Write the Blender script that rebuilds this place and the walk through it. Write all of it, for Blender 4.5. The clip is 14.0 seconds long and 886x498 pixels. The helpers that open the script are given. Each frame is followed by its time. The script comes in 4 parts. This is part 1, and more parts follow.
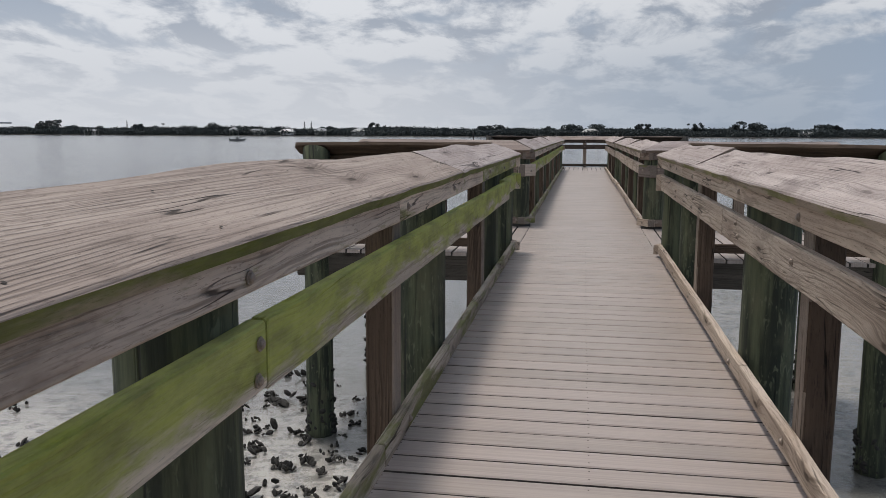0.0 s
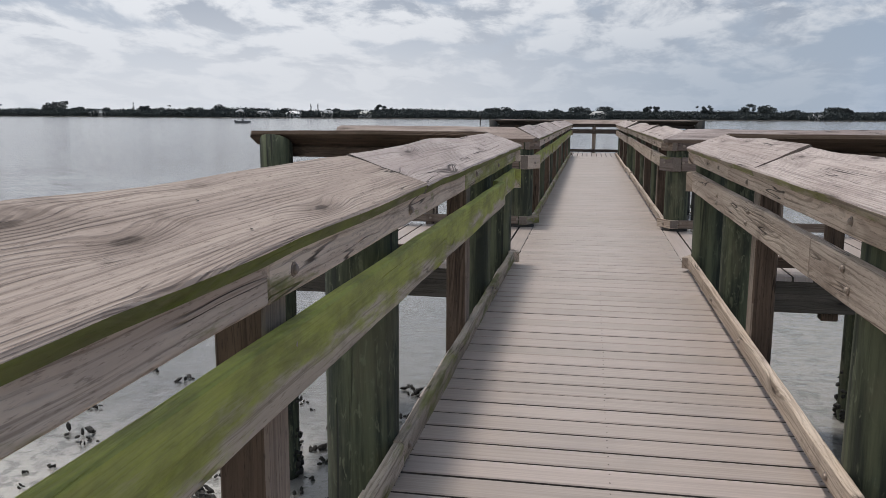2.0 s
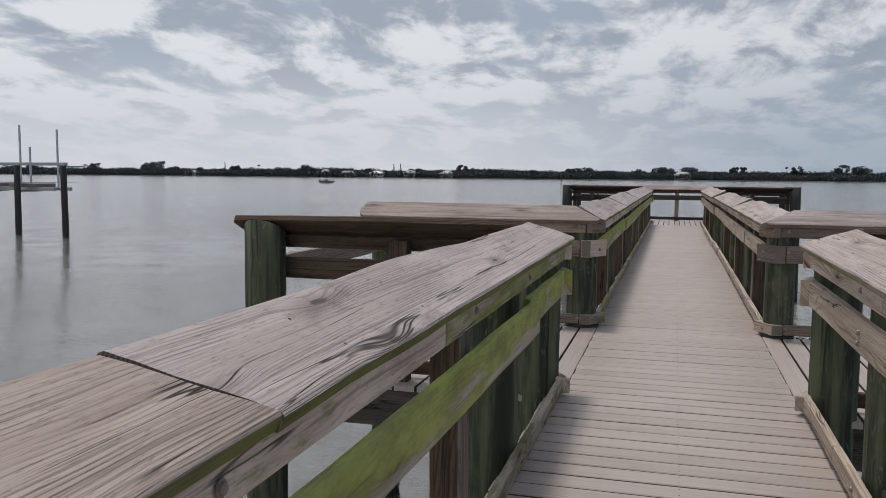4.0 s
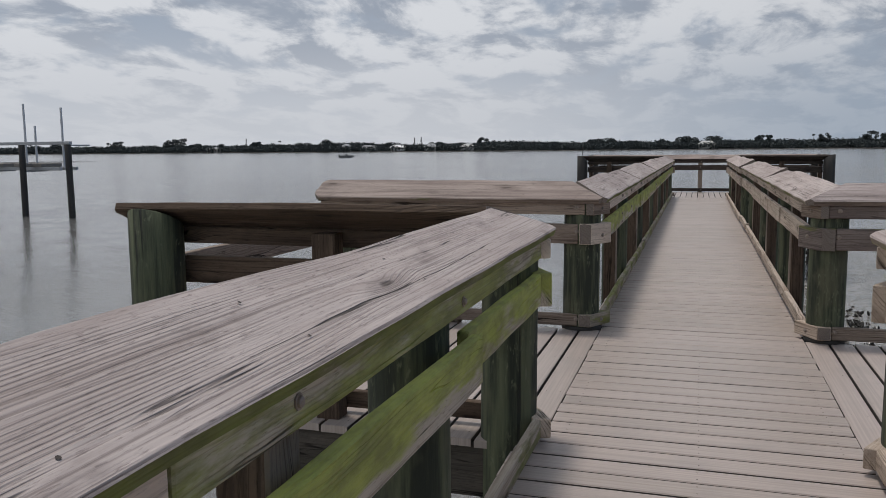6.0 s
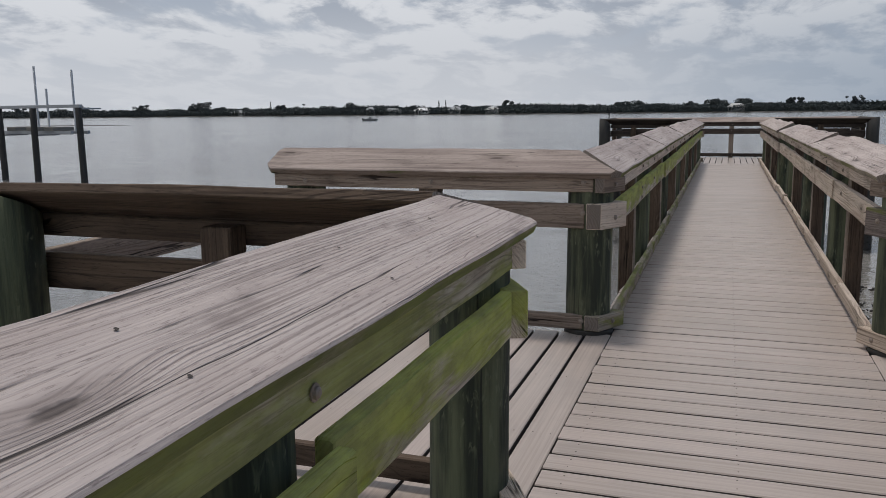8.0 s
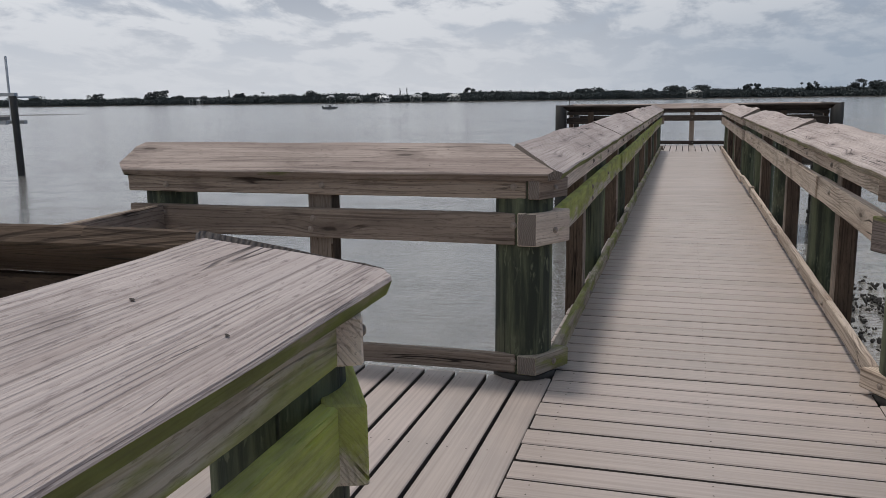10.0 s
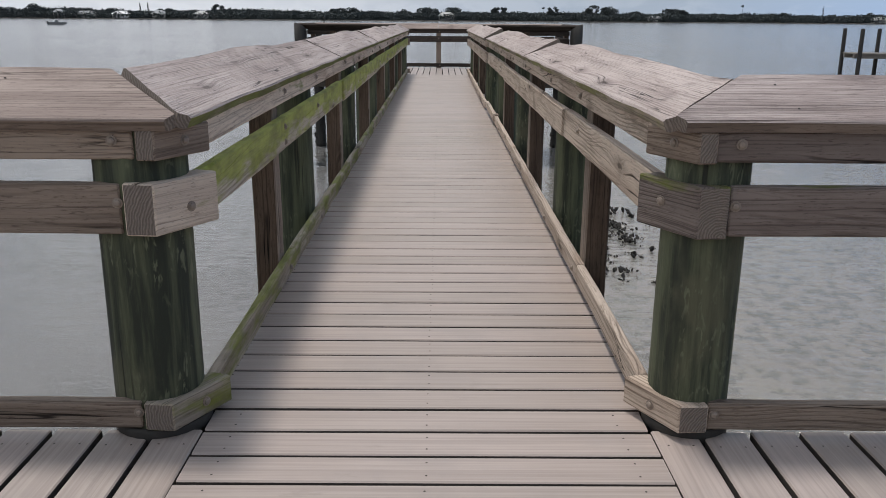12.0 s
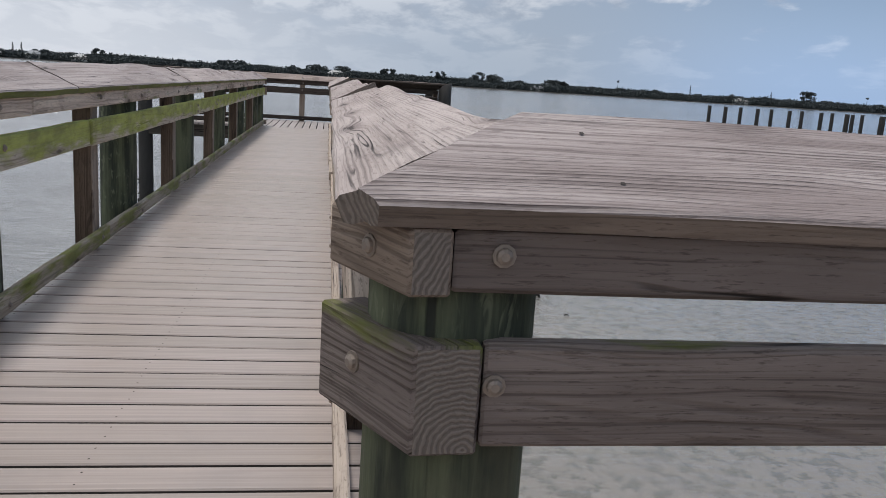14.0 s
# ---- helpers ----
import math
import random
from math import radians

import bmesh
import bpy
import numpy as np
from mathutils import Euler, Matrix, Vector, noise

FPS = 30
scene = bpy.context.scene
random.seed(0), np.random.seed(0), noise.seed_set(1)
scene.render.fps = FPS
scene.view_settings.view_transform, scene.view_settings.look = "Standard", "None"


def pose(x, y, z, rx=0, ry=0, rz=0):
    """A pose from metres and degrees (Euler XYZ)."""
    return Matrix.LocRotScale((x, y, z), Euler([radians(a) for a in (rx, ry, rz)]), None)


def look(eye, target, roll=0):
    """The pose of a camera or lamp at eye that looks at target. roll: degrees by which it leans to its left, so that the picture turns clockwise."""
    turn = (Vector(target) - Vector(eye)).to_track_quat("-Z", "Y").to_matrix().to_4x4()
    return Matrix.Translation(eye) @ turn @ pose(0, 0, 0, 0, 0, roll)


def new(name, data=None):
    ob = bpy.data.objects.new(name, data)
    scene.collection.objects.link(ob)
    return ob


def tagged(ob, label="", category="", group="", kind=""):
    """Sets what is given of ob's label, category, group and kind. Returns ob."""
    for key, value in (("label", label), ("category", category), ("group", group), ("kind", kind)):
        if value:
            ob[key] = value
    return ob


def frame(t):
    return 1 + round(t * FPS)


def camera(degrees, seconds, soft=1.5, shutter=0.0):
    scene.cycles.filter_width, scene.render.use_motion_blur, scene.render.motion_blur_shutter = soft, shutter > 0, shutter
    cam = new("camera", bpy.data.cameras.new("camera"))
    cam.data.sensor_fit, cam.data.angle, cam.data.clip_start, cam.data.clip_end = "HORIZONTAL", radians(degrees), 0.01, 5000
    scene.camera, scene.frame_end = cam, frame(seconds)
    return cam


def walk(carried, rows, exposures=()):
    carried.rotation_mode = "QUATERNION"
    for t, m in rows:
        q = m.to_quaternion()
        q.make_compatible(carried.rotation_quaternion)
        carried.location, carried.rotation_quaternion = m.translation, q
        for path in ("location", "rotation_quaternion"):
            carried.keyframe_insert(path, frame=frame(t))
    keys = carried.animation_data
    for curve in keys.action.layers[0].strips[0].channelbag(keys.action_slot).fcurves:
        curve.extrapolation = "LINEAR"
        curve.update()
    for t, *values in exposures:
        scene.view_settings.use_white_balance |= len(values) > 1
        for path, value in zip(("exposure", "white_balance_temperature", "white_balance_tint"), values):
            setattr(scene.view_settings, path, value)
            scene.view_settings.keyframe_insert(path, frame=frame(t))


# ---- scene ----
cam = camera(56.9, 14.0, soft=0.75)
PATH = [
    (0, (-0.047, -0.057, 1.18), (-0.379, 1.895, 0.9), 0.2),
    (0.5, (-0.079, 0.224, 1.167), (-0.39, 2.175, 0.858), 0.2),
    (1, (-0.081, 0.591, 1.171), (-0.39, 2.541, 0.849), 0.1),
    (1.5, (-0.092, 0.958, 1.172), (-0.408, 2.903, 0.831), 0.1),
    (2, (-0.099, 1.365, 1.22), (-0.446, 3.308, 0.898), 0.3),
    (2.5, (-0.103, 1.807, 1.268), (-0.522, 3.741, 0.975), 1.0),
    (3, (-0.138, 2.247, 1.374), (-0.621, 4.168, 1.096), 5.8),
    (3.2, (-0.08, 2.386, 1.381), (-0.584, 4.312, 1.185), 4.5),
    (5.3, (-0.039, 4.004, 1.343), (-0.595, 5.914, 1.135), -1.0),
    (5.5, (-0.032, 4.12, 1.351), (-0.601, 6.024, 1.127), -0.8),
    (6, (-0.031, 4.409, 1.354), (-0.624, 6.304, 1.109), -0.5),
    (6.5, (-0.04, 4.736, 1.35), (-0.652, 6.62, 1.075), -0.3),
    (7, (-0.053, 5.021, 1.339), (-0.687, 6.895, 1.04), -0.3),
    (7.2, (-0.06, 5.145, 1.338), (-0.703, 7.013, 1.031), -0.3),
    (9.3, (-0.116, 6.341, 1.327), (-0.75, 8.206, 0.981), -1.1),
    (9.5, (-0.116, 6.462, 1.316), (-0.733, 8.334, 0.974), -1.0),
    (10, (-0.133, 6.752, 1.314), (-0.693, 8.638, 0.952), -0.8),
    (10.5, (-0.122, 7.079, 1.295), (-0.63, 8.977, 0.92), -0.8),
    (11, (-0.097, 7.414, 1.268), (-0.466, 9.336, 0.86), -0.9),
    (11.5, (-0.05, 7.771, 1.249), (-0.275, 9.703, 0.782), -1.3),
    (12, (0.034, 8.127, 1.249), (0.044, 10.052, 0.704), 0.4),
    (12.5, (0.154, 8.482, 1.228), (0.29, 10.406, 0.697), 1.1),
    (13, (0.329, 8.78, 1.212), (0.59, 10.693, 0.688), 1.7),
    (13.5, (0.488, 9.067, 1.135), (0.78, 11.007, 0.746), 1.0),
    (14, (0.646, 9.385, 1.127), (0.934, 11.324, 0.729), 3.7),
]
walk(cam, [(t, look(eye, target, roll)) for t, eye, target, roll in PATH],
     exposures=[(0.0, -0.02, 6500, 10), (0.7, 0.0, 6500, 10), (1.5, 0.15, 6500, 10), (2.1, 0.13, 6500, 10), (2.5, 0.04, 6500, 10), (3.2, 0.02, 6500, 10), (5.5, -0.12, 6500, 10), (7.2, -0.14, 6500, 10), (9.5, -0.02, 6500, 10),
                (10.5, -0.06, 6500, 10), (12.0, 0.18, 6460, 10), (13.0, 0.27, 6440, 10), (14.0, 0.13, 6340, 10)])

# ---------------------------------------------------------------- world, sun
SUN_TO = Vector((-0.14, 0.16, 0.975)).normalized()
world = bpy.data.worlds.new("overcast_sky")
scene.world = world
world.use_nodes = True


class Graph:
    """Small helper to wire shader nodes."""

    def __init__(self, tree):
        self.t = tree
        self.t.nodes.clear()

    def n(self, kind, props=(), **ins):
        nd = self.t.nodes.new(kind)
        for k, v in props:
            if k == "operation":
                nd.operation = v
            elif k == "blend_type":
                nd.blend_type = v
            elif k == "data_type":
                nd.data_type = v
            elif k == "wave_type":
                nd.wave_type = v
            elif k == "rings_direction":
                nd.rings_direction = v
            elif k == "bands_direction":
                nd.bands_direction = v
            elif k == "sky_type":
                nd.sky_type = v
            elif k == "feature":
                nd.feature = v
            elif k == "wave_profile":
                nd.wave_profile = v
        for k, v in ins.items():
            self.put(nd, k, v)
        return nd

    def put(self, nd, key, v):
        key = key.replace("_", " ")
        sock = None
        if key.isdigit() or (key[0] == "i" and key[1:].isdigit()):
            sock = nd.inputs[int(key.lstrip("i"))]
        else:
            sock = nd.inputs[key]
        if isinstance(v, bpy.types.NodeSocket):
            self.t.links.new(v, sock)
        else:
            sock.default_value = v

    def math(self, op, a, b=0.0, c=0.0):
        return self.n("ShaderNodeMath", (("operation", op),), i0=a, i1=b, i2=c).outputs[0]

    def vmul(self, v, s):
        return self.n("ShaderNodeVectorMath", (("operation", "MULTIPLY"),), i0=v, i1=s).outputs[0]

    def vadd(self, v, s):
        return self.n("ShaderNodeVectorMath", (("operation", "ADD"),), i0=v, i1=s).outputs[0]

    def noise(self, v, scale, detail=4.0, rough=0.55, dist=0.0):
        return self.n("ShaderNodeTexNoise", Vector=v, Scale=scale, Detail=detail, Roughness=rough, Distortion=dist).outputs[0]

    def ramp(self, f, lo, hi):
        nd = self.n("ShaderNodeMapRange", Value=f)
        nd.interpolation_type = "SMOOTHSTEP"
        nd.inputs[1].default_value, nd.inputs[2].default_value = lo, hi
        return nd.outputs[0]

    def mix(self, f, a, b, blend="MIX"):
        nd = self.t.nodes.new("ShaderNodeMix")
        nd.data_type, nd.blend_type = "RGBA", blend
        for i, v in ((0, f), (6, a), (7, b)):
            if isinstance(v, bpy.types.NodeSocket):
                self.t.links.new(v, nd.inputs[i])
            else:
                nd.inputs[i].default_value = v if i == 0 else (*v, 1.0)
        return nd.outputs[2]


g = Graph(world.node_tree)
sky = g.n("ShaderNodeTexSky", (("sky_type", "NISHITA"),))
sky.sun_disc = False
sky.sun_elevation = math.asin(SUN_TO.z)
sky.sun_rotation = math.atan2(SUN_TO.x, SUN_TO.y)
sky.air_density, sky.dust_density = 1.0, 1.6
way = g.n("ShaderNodeTexCoord").outputs["Generated"]
sep = g.n("ShaderNodeSeparateXYZ", Vector=way)
lift = g.math("ADD", g.math("MAXIMUM", sep.outputs[2], 0.0), 0.22)
flat = g.n("ShaderNodeCombineXYZ", X=g.math("DIVIDE", sep.outputs[0], lift), Y=g.math("DIVIDE", sep.outputs[1], lift), Z=0.0).outputs[0]
flat = g.vadd(g.vmul(flat, (1.05, 0.72, 1.0)), (3.1, 0.35, 0.0))
puffs = g.noise(flat, 3.2, 9.0, 0.55, 0.25)
wide = g.noise(g.vadd(flat, (7.3, 2.2, 0.0)), 0.9, 3.0, 0.5)
clearing = g.math("MULTIPLY", g.ramp(sep.outputs[0], 0.15, 0.60), 0.20)
mass = g.math("SUBTRACT", g.math("ADD", puffs, g.math("MULTIPLY", g.math("SUBTRACT", wide, 0.5), 0.50)), clearing)
cover = g.ramp(mass, 0.36, 0.50)
shade = g.ramp(g.noise(g.vadd(flat, (1.7, 9.1, 0.0)), 3.3, 9.0, 0.60, 0.3), 0.45, 0.60)
clear = g.mix(1.0, sky.outputs[0], (0.105, 0.105, 0.105), "MULTIPLY")
blue = g.mix(g.ramp(sep.outputs[0], 0.10, 0.60), (0.36, 0.42, 0.51), g.mix(0.60, clear, (0.22, 0.315, 0.49)))
cloud = g.mix(shade, (0.755, 0.775, 0.81), (0.345, 0.390, 0.465))
body = g.mix(g.math("MULTIPLY", cover, 0.92), blue, cloud)
haze = g.mix(g.ramp(sep.outputs[0], 0.22, 0.55), g.mix(g.ramp(sep.outputs[0], -0.30, 0.2), (0.61, 0.635, 0.68), (0.37, 0.435, 0.525)), (0.38, 0.52, 0.75))
final = g.mix(g.math("MULTIPLY", g.ramp(sep.outputs[2], 0.165, 0.02), 0.88), body, haze)
sunward = g.math("ADD", g.math("MULTIPLY", g.ramp(sep.outputs[0], 0.5, -0.5), 0.12), 0.89)
bg = g.n("ShaderNodeBackground", Color=final, Strength=sunward)
out = g.n("ShaderNodeOutputWorld", Surface=bg.outputs[0])

sun = new("sun", bpy.data.lights.new("sun", "SUN"))
sun.data.energy, sun.data.angle, sun.data.color = 2.0, radians(8), (1.0, 0.94, 0.88)
sun.matrix_world = look((0, 0, 0), -SUN_TO)


# ---------------------------------------------------------------- materials
def material(name):
    m = bpy.data.materials.new(name)
    m.use_nodes = True
    return m, Graph(m.node_tree)


def finish(m, g, color, rough, bump=None, strength=0.3, distance=0.01, **extra):
    p = g.n("ShaderNodeBsdfPrincipled", Base_Color=color, Roughness=rough)
    for k, v in extra.items():
        g.put(p, k, v)
    if bump is not None:
        g.put(p, "Normal", g.n("ShaderNodeBump", Strength=strength, Distance=distance, Height=bump).outputs[0])
    g.n("ShaderNodeOutputMaterial", Surface=p.outputs[0])
    return m


def rnd_offset(g, k):
    r = g.n("ShaderNodeObjectInfo").outputs["Random"]
    return r, g.n("ShaderNodeCombineXYZ", X=g.math("MULTIPLY", r, 37.0 * k), Y=g.math("MULTIPLY", r, 11.0 * k), Z=g.math("MULTIPLY", r, 5.0 * k)).outputs[0]


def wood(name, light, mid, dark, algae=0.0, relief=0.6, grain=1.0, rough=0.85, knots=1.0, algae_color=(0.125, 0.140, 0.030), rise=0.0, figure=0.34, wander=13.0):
    """Weathered timber whose grain runs along the local x axis."""
    m, g = material(name)
    co = g.n("ShaderNodeTexCoord").outputs["Object"]
    r, off = rnd_offset(g, 1.0)
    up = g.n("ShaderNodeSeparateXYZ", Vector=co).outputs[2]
    co = g.vadd(co, off)
    # knots bend the grain round them
    s0 = g.n("ShaderNodeSeparateXYZ", Vector=co)
    kn = g.n("ShaderNodeTexVoronoi", Scale=1.0, Vector=g.n("ShaderNodeCombineXYZ", X=g.math("MULTIPLY", s0.outputs[0], 1.35), Y=g.math("MULTIPLY", g.math("ADD", s0.outputs[1], s0.outputs[2]), 6.0), Z=0.0).outputs[0])
    kn.voronoi_dimensions = "2D"
    pick = g.ramp(g.n("ShaderNodeSeparateColor", Color=kn.outputs["Color"]).outputs[0], 0.50, 0.75)
    near = g.math("MULTIPLY", g.ramp(kn.outputs["Distance"], 0.34, 0.0), pick)
    sway = g.noise(g.vmul(co, (0.9, 2.2, 2.2)), 1.6, 3.0, 0.5)
    bend = g.math("ADD", g.math("MULTIPLY", sway, 0.0026 * wander), g.math("MULTIPLY", near, 0.030 * knots))
    sp = g.n("ShaderNodeSeparateXYZ", Vector=co)
    across = g.math("ADD", g.math("ADD", sp.outputs[1], g.math("MULTIPLY", sp.outputs[2], 0.8)), bend)
    # growth rings cut flat: long lines that close into pointed loops
    field = g.math("MULTIPLY", g.noise(g.vmul(co, (0.85, 5.0, 5.0)), 1.0, 2.0, 0.45), wander)
    field = g.math("ADD", g.math("MULTIPLY_ADD", across, 48.0 * grain, field), g.math("MULTIPLY", g.noise(g.vmul(co, (6.0, 60.0, 60.0)), 1.0, 3.0, 0.6), 0.45))
    rings = g.math("SINE", g.math("MULTIPLY", field, math.tau))
    late = g.math("MULTIPLY", g.ramp(rings, 0.0, 0.95), g.ramp(g.noise(g.vmul(co, (1.1, 9.0, 9.0)), 1.3, 4.0, 0.6), 0.40, 0.66))
    lined = g.n("ShaderNodeCombineXYZ", X=g.math("MULTIPLY", sp.outputs[0], 0.75), Y=g.math("MULTIPLY", across, 120.0), Z=0.0).outputs[0]
    fibre = g.noise(lined, 1.0, 5.0, 0.62)
    slit = g.noise(g.n("ShaderNodeCombineXYZ", X=g.math("MULTIPLY", sp.outputs[0], 0.42), Y=g.math("MULTIPLY", across, 11.0), Z=3.0).outputs[0], 1.0, 3.0, 0.55)
    open_here = g.ramp(g.noise(g.vmul(co, (0.9, 4.0, 4.0)), 1.7, 3.0, 0.55), 0.50, 0.62)
    cracks = g.math("MULTIPLY", g.ramp(g.math("ABSOLUTE", g.math("SUBTRACT", slit, 0.5)), 0.010, 0.002), open_here)
    stain = g.noise(g.vmul(co, (0.8, 1.6, 1.6)), 2.6, 6.0, 0.62)
    broad = g.noise(g.vmul(co, (0.6, 6.0, 6.0)), 1.3, 5.0, 0.6, 0.4)
    c = g.mix(g.ramp(broad, 0.34, 0.62), mid, light)
    c = g.mix(g.math("MULTIPLY", late, figure), c, dark)
    c = g.mix(g.math("MULTIPLY", g.ramp(fibre, 0.50, 0.36), 0.60), c, dark)
    c = g.mix(g.math("MULTIPLY", g.ramp(fibre, 0.56, 0.72), 0.30), c, tuple(min(0.85, 1.12 * v) for v in light))
    c = g.mix(g.math("MULTIPLY", g.ramp(stain, 0.50, 0.68), 0.55), c, mid)
    c = g.mix(g.math("MULTIPLY", g.ramp(stain, 0.45, 0.30), 0.55), c, dark)
    speck = g.noise(g.vmul(co, (22.0, 190.0, 190.0)), 1.0, 4.0, 0.7)
    c = g.mix(g.math("MULTIPLY", g.ramp(speck, 0.46, 0.32), 0.60), c, dark)
    c = g.mix(g.math("MULTIPLY", cracks, 0.92), c, tuple(0.22 * v for v in dark))
    core = g.ramp(g.math("ADD", kn.outputs["Distance"], g.math("MULTIPLY", g.noise(co, 40.0, 2.0), 0.05)), 0.105, 0.055)
    core = g.math("MULTIPLY", core, pick)
    halo = g.math("MULTIPLY", g.ramp(kn.outputs["Distance"], 0.26, 0.08), pick)
    c = g.mix(g.math("MULTIPLY", halo, 0.45 * knots), c, dark)
    c = g.mix(g.math("MULTIPLY", core, 0.85 * knots), c, tuple(0.55 * v for v in dark))
    c = g.mix(1.0, c, g.n("ShaderNodeCombineXYZ", X=g.math("MULTIPLY_ADD", r, 0.20, 0.89), Y=g.math("MULTIPLY_ADD", r, 0.19, 0.89), Z=g.math("MULTIPLY_ADD", r, 0.17, 0.90)).outputs[0], "MULTIPLY")
    if algae > 0:
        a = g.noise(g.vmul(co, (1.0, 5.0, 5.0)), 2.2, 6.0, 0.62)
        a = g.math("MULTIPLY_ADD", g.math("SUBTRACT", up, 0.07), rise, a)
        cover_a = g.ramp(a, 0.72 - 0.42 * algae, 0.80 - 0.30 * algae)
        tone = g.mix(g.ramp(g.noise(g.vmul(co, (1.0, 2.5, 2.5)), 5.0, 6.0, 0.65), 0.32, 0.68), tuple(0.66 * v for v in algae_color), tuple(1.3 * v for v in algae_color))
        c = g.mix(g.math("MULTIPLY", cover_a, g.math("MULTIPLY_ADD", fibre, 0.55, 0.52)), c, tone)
    h = g.math("SUBTRACT", g.math("MULTIPLY", fibre, 0.8), g.math("MULTIPLY", late, 0.5))
    h = g.math("SUBTRACT", h, g.math("MULTIPLY", cracks, 1.3))
    h = g.math("SUBTRACT", h, g.math("MULTIPLY", core, 0.8))
    return finish(m, g, c, rough, h, relief, 0.006, Specular_IOR_Level=0.22)


CAP = wood("weathered_cap_timber", (0.507, 0.440, 0.411), (0.401, 0.337, 0.310), (0.157, 0.126, 0.116), relief=0.7, rough=0.78, figure=0.44, grain=2.3, wander=5.0)
CAP_TAN = wood("tan_weathered_cap_timber", (0.434, 0.363, 0.314), (0.337, 0.274, 0.236), (0.127, 0.097, 0.081), relief=0.7, rough=0.78, figure=0.46, grain=2.0, wander=8.0)
CAP_BROWN = wood("brown_weathered_cap_timber", (0.376, 0.312, 0.276), (0.264, 0.212, 0.188), (0.112, 0.086, 0.075), relief=0.7, rough=0.8, figure=0.36, grain=2.0, wander=6.0)
CAP_GREY = wood("silvered_brown_cap_timber", (0.540, 0.465, 0.435), (0.320, 0.262, 0.243), (0.120, 0.092, 0.084), relief=0.9, rough=0.62, figure=0.40, grain=2.1, wander=10.0)
CAP_EDGE = wood("mossy_cap_edge", (0.450, 0.378, 0.288), (0.324, 0.261, 0.194), (0.126, 0.104, 0.068), algae=1.12, relief=0.5, algae_color=(0.115, 0.145, 0.017))
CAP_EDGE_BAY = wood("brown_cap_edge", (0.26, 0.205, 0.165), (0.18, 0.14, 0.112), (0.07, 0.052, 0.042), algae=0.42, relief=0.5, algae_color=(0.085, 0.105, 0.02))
CAP_EDGE_DRY = wood("dry_cap_edge", (0.42, 0.36, 0.28), (0.29, 0.235, 0.185), (0.11, 0.09, 0.07), algae=0.66, relief=0.5, algae_color=(0.17, 0.175, 0.05))
RAIL = wood("weathered_rail_timber", (0.576, 0.480, 0.392), (0.424, 0.336, 0.268), (0.120, 0.088, 0.064), algae=0.08, relief=0.6, figure=0.55, grain=1.3)
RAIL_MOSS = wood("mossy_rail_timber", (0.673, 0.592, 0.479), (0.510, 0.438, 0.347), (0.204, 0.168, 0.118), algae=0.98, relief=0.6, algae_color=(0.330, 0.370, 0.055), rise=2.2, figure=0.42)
RAIL_GREEN = wood("green_tinged_rail_timber", (0.62, 0.55, 0.42), (0.47, 0.40, 0.30), (0.17, 0.135, 0.09), algae=0.86, relief=0.6, algae_color=(0.25, 0.27, 0.06), figure=0.40, grain=1.4)
RAIL_SOME = wood("partly_mossy_rail_timber", (0.719, 0.616, 0.503), (0.539, 0.436, 0.350), (0.189, 0.142, 0.109), algae=0.36, relief=0.6, algae_color=(0.15, 0.17, 0.03), rise=0.0, figure=0.40, grain=1.4)
KICK_GREEN = wood("green_kick_board_timber", (0.460, 0.400, 0.320), (0.320, 0.265, 0.205), (0.120, 0.095, 0.065), algae=0.68, relief=0.6, algae_color=(0.17, 0.185, 0.032))
KICK_MOSS = wood("mossy_kick_board_timber", (0.475, 0.408, 0.332), (0.332, 0.275, 0.214), (0.123, 0.095, 0.067), algae=0.62, relief=0.6, algae_color=(0.13, 0.14, 0.03))
# darker brown for the bay rails, with their shade put into the colour
RAIL_BROWN_SHADED = wood("shaded_brown_rail_timber", (0.315, 0.251, 0.200), (0.208, 0.162, 0.128), (0.072, 0.051, 0.040), algae=0.16, relief=0.6, figure=0.5, grain=1.5)
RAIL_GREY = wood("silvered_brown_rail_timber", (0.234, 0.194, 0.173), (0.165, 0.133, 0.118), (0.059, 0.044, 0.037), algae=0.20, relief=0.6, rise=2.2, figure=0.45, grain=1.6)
# near-black: the shade on the end platform's rails is put into the colour
RAIL_DARK = wood("dark_shaded_rail_timber", (0.085, 0.069, 0.058), (0.050, 0.040, 0.034), (0.018, 0.015, 0.013), algae=0.05, relief=0.5)
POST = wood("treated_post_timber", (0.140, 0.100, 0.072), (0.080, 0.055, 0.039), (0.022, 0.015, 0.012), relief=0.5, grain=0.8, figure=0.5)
POST_FACE = wood("pale_post_face", (0.312, 0.258, 0.210), (0.228, 0.180, 0.144), (0.078, 0.060, 0.045), relief=0.5, figure=0.4)
BEAM = wood("damp_beam_timber", (0.11, 0.096, 0.080), (0.068, 0.060, 0.049), (0.026, 0.022, 0.019), relief=0.5)


